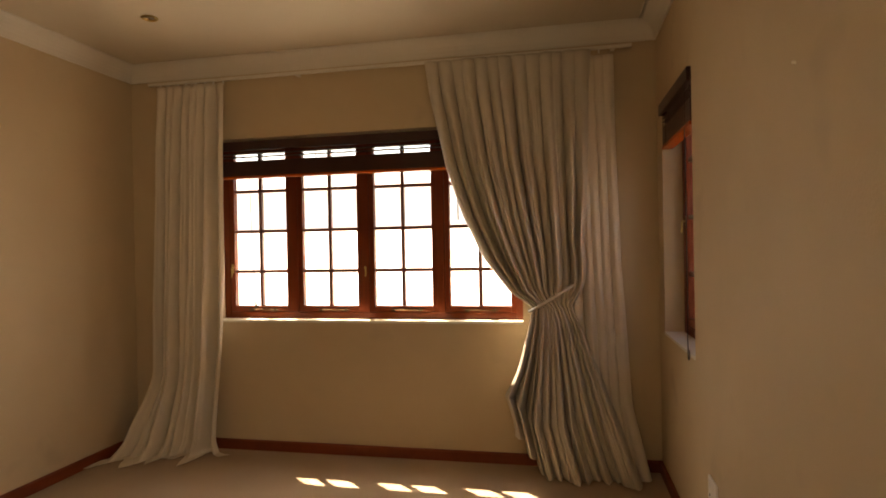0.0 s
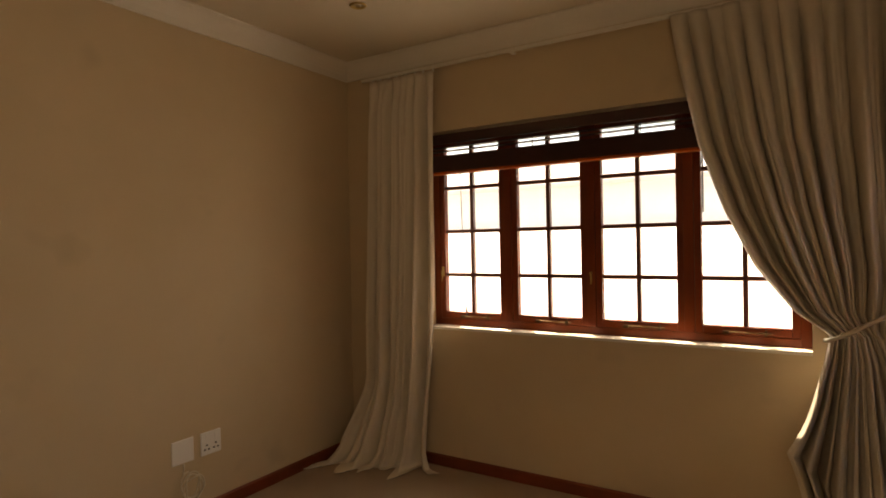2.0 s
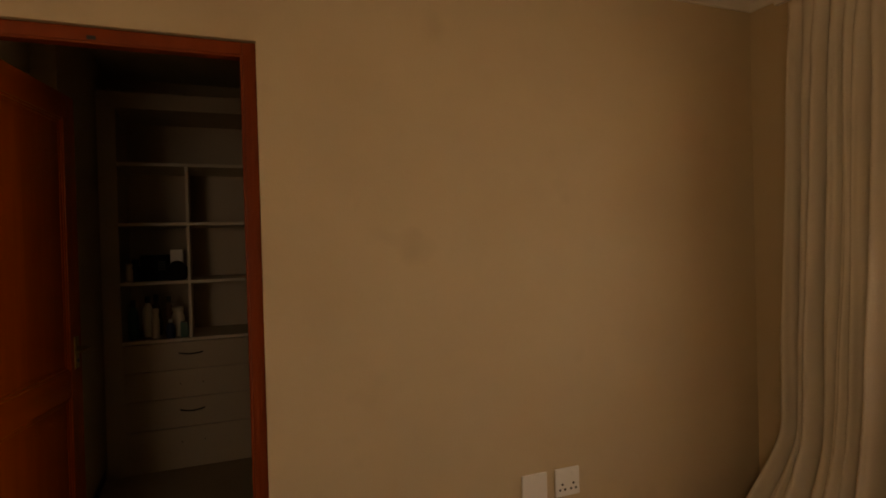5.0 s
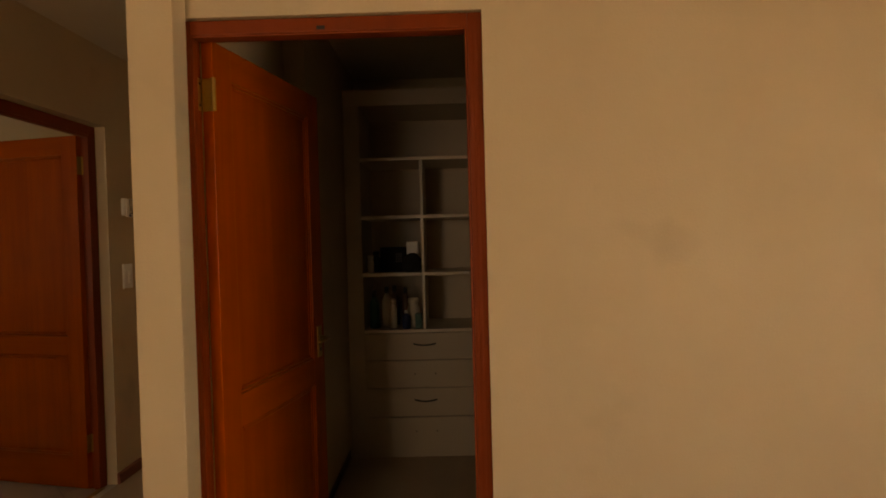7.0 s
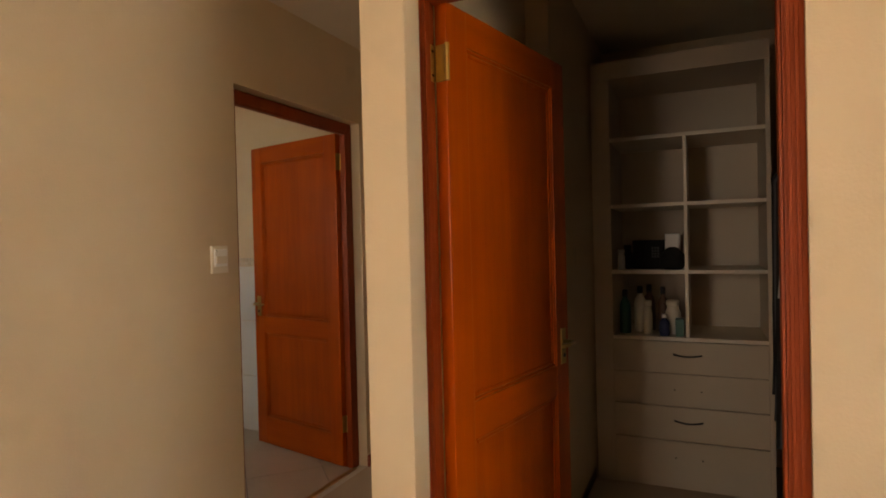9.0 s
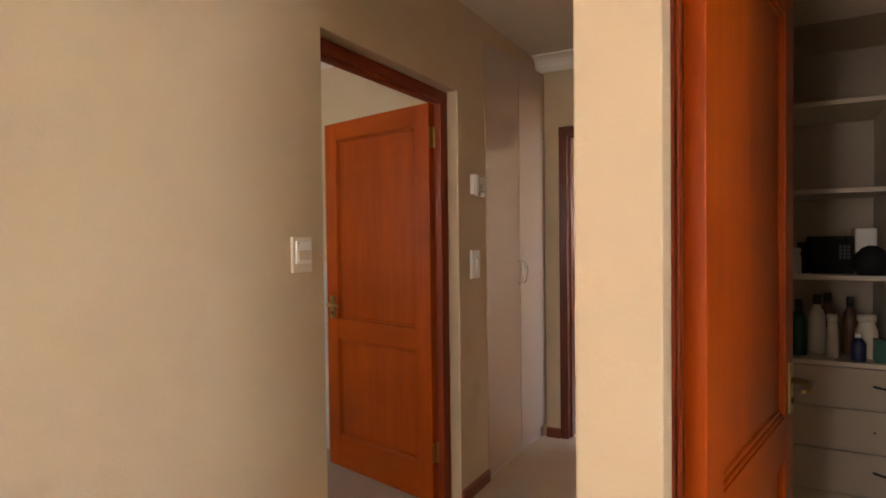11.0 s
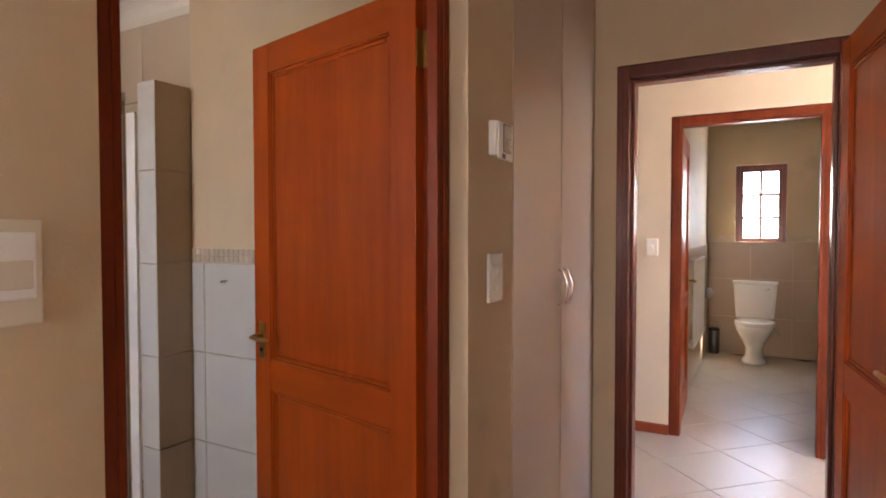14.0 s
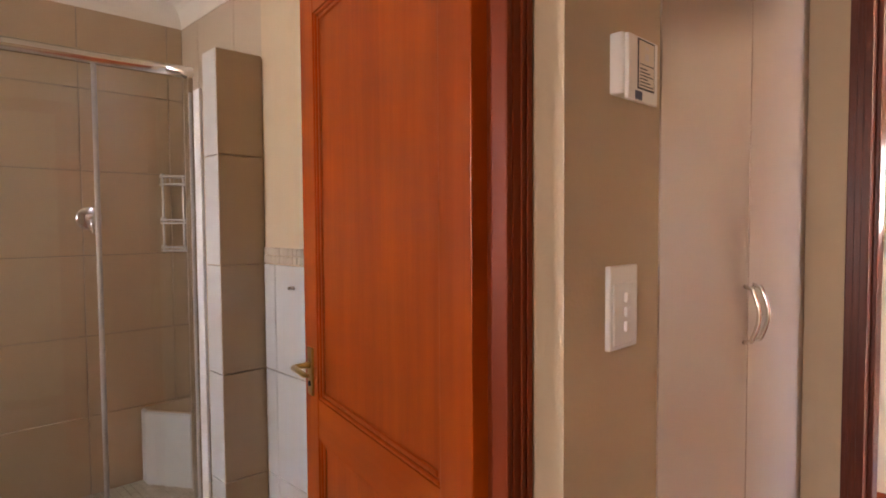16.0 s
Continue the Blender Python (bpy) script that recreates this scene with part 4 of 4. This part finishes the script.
def garment(x, mat, length, half, label, seed):
    ob = base("hanging_garment", pose(x, 2.49, 1.92), label, "garment", "clothes on the rod")
    bm = bmesh.new()
    rings = []
    for j in range(15):
        v = j / 14
        w = half * (0.35 + 0.65 * smooth(0, 0.12, v)) * (1 + 0.08 * v)
        ring = []
        for k in range(28):
            a = 2 * math.pi * k / 28
            n = noise.noise((math.cos(a) * 2 + seed, math.sin(a) * 2, v * 2.0))
            ring.append(bm.verts.new((0.032 * math.sin(a) * (1 + 0.9 * n), w * math.cos(a) * (1 + 0.06 * n), -0.09 - length * v - (0.06 * abs(math.cos(a)) if j == 0 else 0))))
        rings.append(ring)
    for p, q in zip(rings, rings[1:]):
        for k in range(28):
            bm.faces.new((p[k], p[(k + 1) % 28], q[(k + 1) % 28], q[k]))
    bm.faces.new(rings[0])
    part("cloth", bm, mat, ob, smooth=True)
    hk = bmesh.new()
    tube(hk, [(0, 0, -0.10), (0, 0, -0.03)] + [(0, 0.02 * math.cos(t) - 0.0, 0.0 + 0.02 * math.sin(t)) for t in (0.0, 0.6, 1.2, 1.8, 2.4, 3.0)], 0.003, 6)
    part("hanger_hook", hk, CHROME, ob, smooth=True)


for k in range(18):
    shirt = k == 7
    garment(-1.86 + 0.075 * k, WHITECLOTH if shirt else (BLACK, GREYCLOTH, BLACK)[k % 3], 0.72 if shirt else 1.25 + 0.28 * ((k * 7) % 5) / 5, 0.27 if shirt else 0.25, "white shirt hanging on the closet rod" if shirt else ("long black", "long dark grey", "long black")[k % 3] + " garment hanging on the closet rod", k)

# ---- small window fittings ----
def sash_catch(parent, m):
    """A brass catch: plate and curled lever; local y towards the room is negative."""
    bm = boxes((-0.009, 0.009, -0.004, 0, -0.03, 0.03), bevel=0.0015)
    tube(bm, [(0, -0.004, 0), (0, -0.02, 0), (0.004, -0.024, -0.01), (0.006, -0.024, -0.045), (0.003, -0.028, -0.06)], [0.006, 0.006, 0.005, 0.004, 0.004], 8)
    ob = part("catch", bm, BRASS, parent, "brass window catch")
    ob.matrix_local = m


sash_catch(win_a, pose(0.062, -0.031, 0.34))
sash_catch(win_a, pose(1.02, -0.031, 0.34))
sash_catch(win_b, pose(0.062, -0.031, 0.60))
for x in (0.30, 0.80, 1.30, 1.78):
    st = bmesh.new()
    tube(st, [(x - 0.10, -0.040, 0.062), (x + 0.10, -0.040, 0.060)], 0.004, 6)
    box(st, x - 0.11, x - 0.085, -0.046, -0.030, 0.05, 0.066)
    box(st, x + 0.07, x + 0.08, -0.044, -0.034, 0.045, 0.075)
    part("window_stay", st, DARK_BRASS, win_a, "dark brass window stay")
cord = bmesh.new()
tube(cord, [(0.868, W + 0.02, 1.80), (0.870, W + 0.03, 1.4), (0.878, W + 0.05, 0.98)], 0.0022, 6)
tube(cord, [(0.878, W + 0.05, 0.985), (0.879, W + 0.05, 0.955), (0.879, W + 0.05, 0.93)], [0.003, 0.007, 0.005], 8)
thing("blind_cord", cord, DARK_PLASTIC, "dark pull cord of the blind with a small tassel", "cord", smooth=True)
cord = bmesh.new()
loop = [(E - 0.012, 3.66, 1.82), (E - 0.012, 3.66, 1.2), (E - 0.014, 3.655, 0.86)] + [(E - 0.014, 3.64 + 0.018 * math.cos(a), 0.835 + 0.03 * math.sin(a)) for a in (0.9, 0.2, -0.6, -1.4, -2.2, -3.0, -3.8)]
tube(cord, loop, 0.0022, 6)
thing("blind_cord", cord, DARK_PLASTIC, "dark looped pull cord hanging past the window ledge", "cord", smooth=True)
thing("strike_plate", boxes((-0.020, -0.0117, 1.622, 1.648, 2.058, 2.070)), DARK_PLASTIC, "small dark catch plate on the closet door head", "catch plate")

# ---- bathroom ----
PILX, PILY0, PILY1, PILZ = -1.75, -1.692, -1.572, 2.03
pillar = tagged(new("shower_pillar", mesh("shower_pillar", boxes((SW, PILX - 0.008, PILY0 + 0.008, PILY1 - 0.008, 0, PILZ - 0.008)), TILE_BEIGE)), "low tiled nib wall at the shower's side", "tiled wall", kind="structure")
hook = bmesh.new()
tube(hook, [(BW + 0.006, -1.345, 1.150), (BW + 0.03, -1.345, 1.152), (BW + 0.034, -1.33, 1.156), (BW + 0.032, -1.305, 1.158)], [0.007, 0.006, 0.006, 0.005], 8)
thing("robe_hook", hook, CHROME, "small dark metal robe hook on the tiles", "hook", smooth=True)

enc = base("shower_enclosure", pose(0, 0, 0), "curved clear glass shower enclosure with chrome rails", "shower")
C, R = Vector((-1.24, -2.33)), 0.50
line = [(-1.756, -1.80), (-1.60, -1.812), (-1.42, -1.825)] + [(C.x + R * math.sin(a), C.y + R * math.cos(a)) for a in (math.pi / 2 * k / 14 for k in range(15))] + [(C.x + R, SB + 0.01)]


def swept(points, width, z0, z1):
    bm = bmesh.new()
    rows = []
    for i, p in enumerate(points):
        a, b = Vector(points[max(i - 1, 0)]), Vector(points[min(i + 1, len(points) - 1)])
        d = (b - a).normalized()
        n = Vector((-d.y, d.x)) * width / 2
        rows.append([bm.verts.new((p[0] + s * n.x, p[1] + s * n.y, z)) for s, z in ((-1, z0), (1, z0), (1, z1), (-1, z1))])
    for a, b in zip(rows, rows[1:]):
        for k in range(4):
            bm.faces.new((a[k], a[(k + 1) % 4], b[(k + 1) % 4], b[k]))
    bm.faces.new(rows[0])
    bm.faces.new(rows[-1][::-1])
    return bm


part("top_rail", swept(line, 0.034, 1.955, 1.995), CHROME, enc, "chrome top rail", True)
part("bottom_rail", swept(line, 0.034, 0.07, 0.10), CHROME, enc, "chrome bottom rail", True)
part("tray_kerb", swept(line, 0.09, -0.006, 0.07), PORCELAIN, enc, "white tray kerb")
for pts in (line[:3], line[2:11], line[10:]):
    g = part("glass_panel", swept(pts, 0.006, 0.10, 1.955), GLASS, enc, "clear glass panel", False)
    g.visible_shadow = False
part("wall_profile", boxes((PILX, PILX + 0.022, -1.822, -1.780, 0.10, 1.955), bevel=0.003), CHROME, enc, "chrome wall profile")
part("wall_profile", boxes((PILX - 0.002, PILX + 0.010, -1.760, -1.700, 0.10, 1.90), bevel=0.003), WHITE_PLASTIC, enc, "white seal strip")
for x, y in (line[2], line[10]):
    bm = bmesh.new()
    tube(bm, [(x, y, 0.10), (x, y, 1.955)], 0.009, 8)
    part("seal", bm, SEAL, enc, "pale grey door edge seal", True)

seat = base("corner_bench", pose(0, 0, 0), "tiled corner bench built into the shower", "bench")
bm = bmesh.new()
foot = [(SW + 0.008, SB + 0.008), (SW + 0.008, -2.57), (-1.995, -2.53), (-1.845, -2.76), (-1.845, SB + 0.008)]
lo = [bm.verts.new((x, y, 0)) for x, y in foot]
hi = [bm.verts.new((x, y, 0.395)) for x, y in foot]
bm.faces.new(lo[::-1])
bm.faces.new(hi)
for k in range(5):
    bm.faces.new((lo[k], lo[(k + 1) % 5], hi[(k + 1) % 5], hi[k]))
bmesh.ops.bevel(bm, geom=[e for e in bm.edges if e.verts[0].co.z + e.verts[1].co.z > 0.3], offset=0.006, segments=2, affect="EDGES")
part("body", bm, TILE_WHITE, seat)
top = bmesh.new()
vs = [top.verts.new((x, y, z)) for z in (0.3951, 0.401) for x, y in [(-2.108, -2.828), (-2.108, -2.58), (-2.0, -2.545), (-1.857, -2.76), (-1.857, -2.828)]]
top.faces.new(vs[:5][::-1])
top.faces.new(vs[5:])
for k in range(5):
    top.faces.new((vs[k], vs[(k + 1) % 5], vs[5 + (k + 1) % 5], vs[5 + k]))
part("seat_top", top, TILE_BEIGE, seat, "beige tiled seat top")
side = bmesh.new()
q = [(SW + 0.009, -2.5675), (-1.997, -2.5275), (-1.996, -2.5335), (SW + 0.009, -2.5735)]
vs = [side.verts.new((x, y, z)) for z in (0.004, 0.390) for x, y in q]
side.faces.new(vs[:4])
side.faces.new(vs[4:])
for k in range(4):
    side.faces.new((vs[k], vs[(k + 1) % 4], vs[4 + (k + 1) % 4], vs[4 + k]))
part("side_tile", side, TILE_BEIGE, seat, "beige side tile")

mix = base("shower_mixer", pose(-1.63, SB + 0.006, 1.42), "round chrome shower mixer on the tiled wall", "shower mixer")
bm = bmesh.new()
tube(bm, [(0, 0, 0), (0, 0.006, 0), (0, 0.012, 0)], [0.062, 0.062, 0.052], 28)
part("plate", bm, CHROME, mix, smooth=True)
bm = bmesh.new()
tube(bm, [(0, 0.01, 0), (0, 0.045, 0), (0, 0.05, 0)], [0.026, 0.024, 0.018], 20)
tube(bm, [(0, 0.04, 0), (0.0, 0.05, -0.03), (0.0, 0.055, -0.075)], [0.010, 0.009, 0.006], 10)
part("lever", bm, CHROME, mix, smooth=True)

rack = base("shower_rack", pose(SW, SB, 0), "three-tier chrome wire shower rack in the corner", "shower rack")
for x, y in ((0.045, 0.165), (0.138, 0.03), (0.030, 0.030)):
    bm = bmesh.new()
    tube(bm, [(x, y, 1.235), (x, y, 1.665)], 0.006, 10)
    part("upright", bm, BRIGHT_WIRE, rack, smooth=True)
for z, rim in ((1.605, 0.042), (1.395, 0.018), (1.245, 0.018)):
    bm = bmesh.new()
    for dz in (0.0, rim):
        arc = [(0.012, 0.175, z + dz)] + [(0.03 + 0.118 * math.sin(a), 0.02 + 0.155 * math.cos(a), z + dz) for a in (math.pi / 2 * k / 8 for k in range(9))] + [(0.148, 0.012, z + dz), (0.012, 0.012, z + dz), (0.012, 0.175, z + dz)]
        tube(bm, arc, 0.0042, 8)
    for k in range(6):
        u = 0.03 + 0.02 * k
        tube(bm, [(u, 0.012, z), (u, 0.02 + 0.155 * math.sqrt(max(0.0, 1 - ((u - 0.03) / 0.118) ** 2)), z)], 0.0018, 6)
    for k in range(9):
        a = math.pi / 2 * k / 8
        x, y = 0.03 + 0.118 * math.sin(a), 0.02 + 0.155 * math.cos(a)
        tube(bm, [(x, y, z), (x, y, z + rim)], 0.0018, 6)
    part("basket", bm, BRIGHT_WIRE, rack, smooth=True)
    for x, y in ((0.045, 0.165), (0.138, 0.03)):
        part("clip", boxes((x - 0.011, x + 0.011, y - 0.011, y + 0.011, z + rim, z + rim + 0.014), bevel=0.003), BRIGHT_WIRE, rack)

# ---- passage and toilet ----
sp = plate("light_switch", pose(PASS, 0.075, 1.265, 0, 0, to_east), 0.075, 0.118, WHITE_PLASTIC, "white light switch on the passage wall", "light switch", 0.010)
part("rocker_switch", boxes((-0.01, 0.01, -0.015, -0.009, -0.016, 0.016), bevel=0.002), WHITE_PLASTIC, sp)

TY = 0.665
wc = base("toilet", pose(TB + 0.008, TY, 0), "white porcelain toilet with a low cistern and closed seat", "toilet")
tank = bmesh.new()
rows = []
for z, w, d in ((0.42, 0.172, 0.155), (0.44, 0.185, 0.165), (0.60, 0.198, 0.178), (0.80, 0.210, 0.188)):
    rows.append([tank.verts.new((x, y, z)) for x, y in ((0.0, -w), (d - 0.03, -w), (d, -w + 0.035), (d, w - 0.035), (d - 0.03, w), (0.0, w))])
for p, q in zip(rows, rows[1:]):
    for k in range(6):
        tank.faces.new((p[k], p[(k + 1) % 6], q[(k + 1) % 6], q[k]))
tank.faces.new(rows[0][::-1])
tank.faces.new(rows[-1])
part("cistern", tank, PORCELAIN, wc)
part("cistern_lid", boxes((0.0, 0.200, -0.218, 0.218, 0.80, 0.842), bevel=0.012, segments=3), PORCELAIN, wc)
bm = bmesh.new()
tube(bm, [(0.186, 0.13, 0.755), (0.205, 0.13, 0.755), (0.212, 0.125, 0.752), (0.214, 0.085, 0.745)], [0.012, 0.010, 0.008, 0.006], 10)
part("flush_lever", bm, CHROME, wc, "chrome flush lever", True)


def oval(bm, rings, sides=36):
    """Rings of (cx, half length, half width, z), egg-shaped."""
    rr = []
    for cx, a, b, z in rings:
        rr.append([bm.verts.new((cx + a * math.cos(t) * (1.0 if math.cos(t) > 0 else 0.8), b * math.sin(t), z)) for t in (2 * math.pi * k / sides for k in range(sides))])
    for p, q in zip(rr, rr[1:]):
        for k in range(sides):
            bm.faces.new((p[k], p[(k + 1) % sides], q[(k + 1) % sides], q[k]))
    bm.faces.new(rr[0][::-1])
    bm.faces.new(rr[-1])
    return bm


part("bowl", oval(bmesh.new(), [(0.36, 0.20, 0.125, 0.0), (0.36, 0.195, 0.12, 0.02), (0.35, 0.15, 0.088, 0.06), (0.34, 0.14, 0.082, 0.14), (0.36, 0.17, 0.11, 0.22), (0.40, 0.235, 0.155, 0.30), (0.42, 0.262, 0.178, 0.36), (0.42, 0.268, 0.182, 0.395), (0.42, 0.26, 0.178, 0.402)]), PORCELAIN, wc, smooth=True)
part("bowl_back", boxes((0.06, 0.30, -0.11, 0.11, 0.20, 0.42), bevel=0.03, segments=3), PORCELAIN, wc)
part("seat_ring", oval(bmesh.new(), [(0.42, 0.268, 0.186, 0.4025), (0.42, 0.272, 0.190, 0.410), (0.42, 0.270, 0.188, 0.420)]), PORCELAIN, wc, smooth=True)
part("seat_lid", oval(bmesh.new(), [(0.42, 0.268, 0.186, 0.4215), (0.42, 0.274, 0.192, 0.428), (0.42, 0.268, 0.188, 0.440), (0.42, 0.20, 0.13, 0.447)]), PORCELAIN, wc, smooth=True)
valve = bmesh.new()
tube(valve, [(0.0, 0.0, 0.0), (0.05, 0, 0), (0.055, 0, 0.01), (0.055, -0.02, 0.06), (0.055, -0.06, 0.13)], [0.014, 0.010, 0.009, 0.006, 0.006], 10)
v = thing("water_valve", valve, CHROME, "chrome water stop valve beside the toilet", "valve", smooth=True)
v.matrix_world = pose(TB + 0.008, 0.905, 0.245)
w = copy_thing(v, pose(TB + 0.008, 0.355, 0.262))
binb = base("pedal_bin", pose(TB + 0.09, 0.262, 0), "slim dark steel pedal bin with a black lid", "bin")
bm = bmesh.new()
lathe(bm, [(0.054, 0.0), (0.057, 0.012), (0.057, 0.255), (0.055, 0.26)], 28)
part("body", bm, DARK_STEEL, binb, smooth=True)
bm = bmesh.new()
lathe(bm, [(0.059, 0.26), (0.059, 0.272), (0.045, 0.288), (0.015, 0.294)], 28)
part("lid", bm, DARK_PLASTIC, binb, "black lid", True)
roll = base("toilet_roll_holder", pose(-6.58, 0.178, 0.75), "toilet paper roll on a chrome wall holder", "toilet roll")
bm = bmesh.new()
tube(bm, [(-0.05, 0.07, 0), (0.05, 0.07, 0)], 0.052, 24)
part("paper_roll", bm, WHITECLOTH, roll, "white paper roll", True)
bm = bmesh.new()
tube(bm, [(0.06, 0.0, 0.03), (0.06, 0.05, 0.03), (0.06, 0.07, 0.0), (-0.06, 0.07, 0.0)], 0.006, 8)
part("holder", bm, CHROME, roll, smooth=True)
tr = base("towel_rail", pose(-5.78, 0.178, 0), "white wall-mounted towel rail with vertical bars", "towel rail")
for k in range(8):
    bm = bmesh.new()
    x = -0.455 + 0.13 * k
    tube(bm, [(x, 0.0, 1.13), (x, 0.055, 1.13), (x, 0.06, 1.12), (x, 0.06, 0.42), (x, 0.055, 0.41), (x, 0.0, 0.41)], 0.010, 8)
    part("bar", bm, WHITE_PLASTIC, tr, smooth=True)
for z in (1.13, 0.41):
    bm = bmesh.new()
    tube(bm, [(-0.49, 0.06, z), (0.49, 0.06, z)], 0.011, 8)
    part("rail", bm, WHITE_PLASTIC, tr, smooth=True)

# ---- tiles ----
def tile_mesh(name, w, h, d, mat):
    """A tile with eased edges, from its corner; local x, z in the face, y out of the wall is negative."""
    e = 0.002
    bm = bmesh.new()
    back = [bm.verts.new(p) for p in ((0, 0, 0), (w, 0, 0), (w, 0, h), (0, 0, h))]
    rim = [bm.verts.new(p) for p in ((0, -d + e, 0), (w, -d + e, 0), (w, -d + e, h), (0, -d + e, h))]
    face = [bm.verts.new(p) for p in ((e, -d, e), (w - e, -d, e), (w - e, -d, h - e), (e, -d, h - e))]
    for a, b in ((back, rim), (rim, face)):
        for k in range(4):
            bm.faces.new((a[k], a[(k + 1) % 4], b[(k + 1) % 4], b[k]))
    bm.faces.new(face)
    return mesh(name, bm, mat)


TILES = {}


def wall_tiles(parent, m, cols, rows, mat, gap=0.004, d=0.008):
    """Tiles between the column and row lines, in the frame m."""
    for a, b in zip(cols, cols[1:]):
        for p, q in zip(rows, rows[1:]):
            w, h = round(b - a - gap, 4), round(q - p - gap, 4)
            if w < 0.01 or h < 0.01:
                continue
            k = (w, h, mat.name, d)
            if k not in TILES:
                TILES[k] = tile_mesh("tile", w, h, d, mat)
            ob = shared("tile", TILES[k], parent, m @ pose(a + gap / 2, 0, p + gap / 2))


def cuts(lo, hi, start, step):
    first = start + math.ceil((lo - start) / step + 1e-6) * step
    out = [lo]
    while first < hi - 1e-6:
        out.append(first)
        first += step
    return out + [hi]


ZR = [0.0, 0.412, 0.823, 1.232]
ZS = [0.0, 0.412, 0.823, 1.232, 1.66, 2.07, 2.478]
wb = bpy.data.objects["wall_bath_west"]
wall_tiles(wb, pose(BW, 0, 0, 0, 0, 90), cuts(-1.57, -0.15, -1.484, 0.43), ZR, TILE_WHITE)
wall_tiles(wb, pose(BW, 0, 0, 0, 0, 90), cuts(-1.57, -0.15, -1.57, 0.031), [1.234, 1.265, 1.296], MOSAIC, 0.003, 0.009)
ws = bpy.data.objects["wall_shower_west"]
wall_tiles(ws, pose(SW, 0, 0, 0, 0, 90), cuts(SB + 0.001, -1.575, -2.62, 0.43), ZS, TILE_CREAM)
wsb = bpy.data.objects["wall_bath_south"]
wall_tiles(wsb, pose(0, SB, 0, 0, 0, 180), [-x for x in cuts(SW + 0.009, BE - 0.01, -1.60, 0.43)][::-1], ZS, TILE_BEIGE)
wall_tiles(pillar, pose(0, PILY1 - 0.008, 0, 0, 0, 180), [-PILX, -BW], [0.0, 0.412, 0.823, 1.232, 1.64, PILZ], TILE_BEIGE)
wall_tiles(pillar, pose(PILX - 0.008, 0, 0, 0, 0, 90), [PILY0, PILY1], [0.0, 0.412, 0.823, 1.232, 1.64, PILZ], TILE_WHITE)
wt = bpy.data.objects["wall_toilet_back"]
wall_tiles(wt, pose(TB, 0, 0, 0, 0, 90), cuts(0.18, 1.74, 0.615, 0.404), [0.0, 0.416, 0.845, 1.260], TILE_BEIGE)
wall_tiles(wt, pose(TB, 0, 0, 0, 0, 90), cuts(0.18, 0.45, 0.18, 0.06) , [1.263, 1.292, 1.321], MOSAIC, 0.003, 0.009)
wall_tiles(wt, pose(TB, 0, 0, 0, 0, 90), cuts(0.96, 1.74, 0.96, 0.06) , [1.263, 1.292, 1.321], MOSAIC, 0.003, 0.009)
wts = bpy.data.objects["wall_toilet_south"]
wall_tiles(wts, pose(0, 0.17, 0, 0, 0, 180), [-x for x in cuts(TB + 0.01, PASS - 0.14, -7.0, 0.44)][::-1], ZR, TILE_BEIGE)
# floor tiles, laid diagonally
half = 0.45 / math.sqrt(2)
fm = tile_mesh("tile", 0.446, 0.446, 0.008, TILE_FLOOR)
for i in range(-14, 15):
    for j in range(-14, 15):
        cx, cy = -3.815 - (i + j) * half, 0.505 + (i - j) * half
        inside_p = TB + 0.1 < cx < END - 0.02 and (-1.5 < cy < 2.5 if cx > PASS - 0.1 else 0.1 < cy < 1.8)
        if inside_p:
            shared("tile", fm, floor_pass, pose(cx, cy, -0.009, -90, 0, 0) @ pose(0, 0, 0, 0, 45, 0) @ pose(-0.223, 0, -0.223))
        bx, by = -1.2 - (i + j) * half, -0.9 + (i - j) * half
        if BW - 0.25 < bx < BE + 0.2 and SB - 0.1 < by < 0.1 and not (bx < -0.85 and by < -1.9):
            shared("tile", fm, floor_bath, pose(bx, by, -0.009, -90, 0, 0) @ pose(0, 0, 0, 0, 45, 0) @ pose(-0.223, 0, -0.223))
# shower floor of small stone mosaic
peb = bmesh.new()
rng = random.Random(9)
for i in range(34):
    for j in range(30):
        x, y = SW + 0.02 + i * 0.036, -1.80 - j * 0.036
        if x > C.x and (x - C.x) ** 2 + max(0, y - C.y) ** 2 > (R - 0.05) ** 2:
            continue
        box(peb, x, x + 0.031, y - 0.031, y, -0.008, 0.002 + rng.uniform(0, 0.003))
pb = part("mosaic_floor", peb, MOSAIC, floor_bath, "small stone mosaic shower floor")
tagged(pb, kind="stuff")
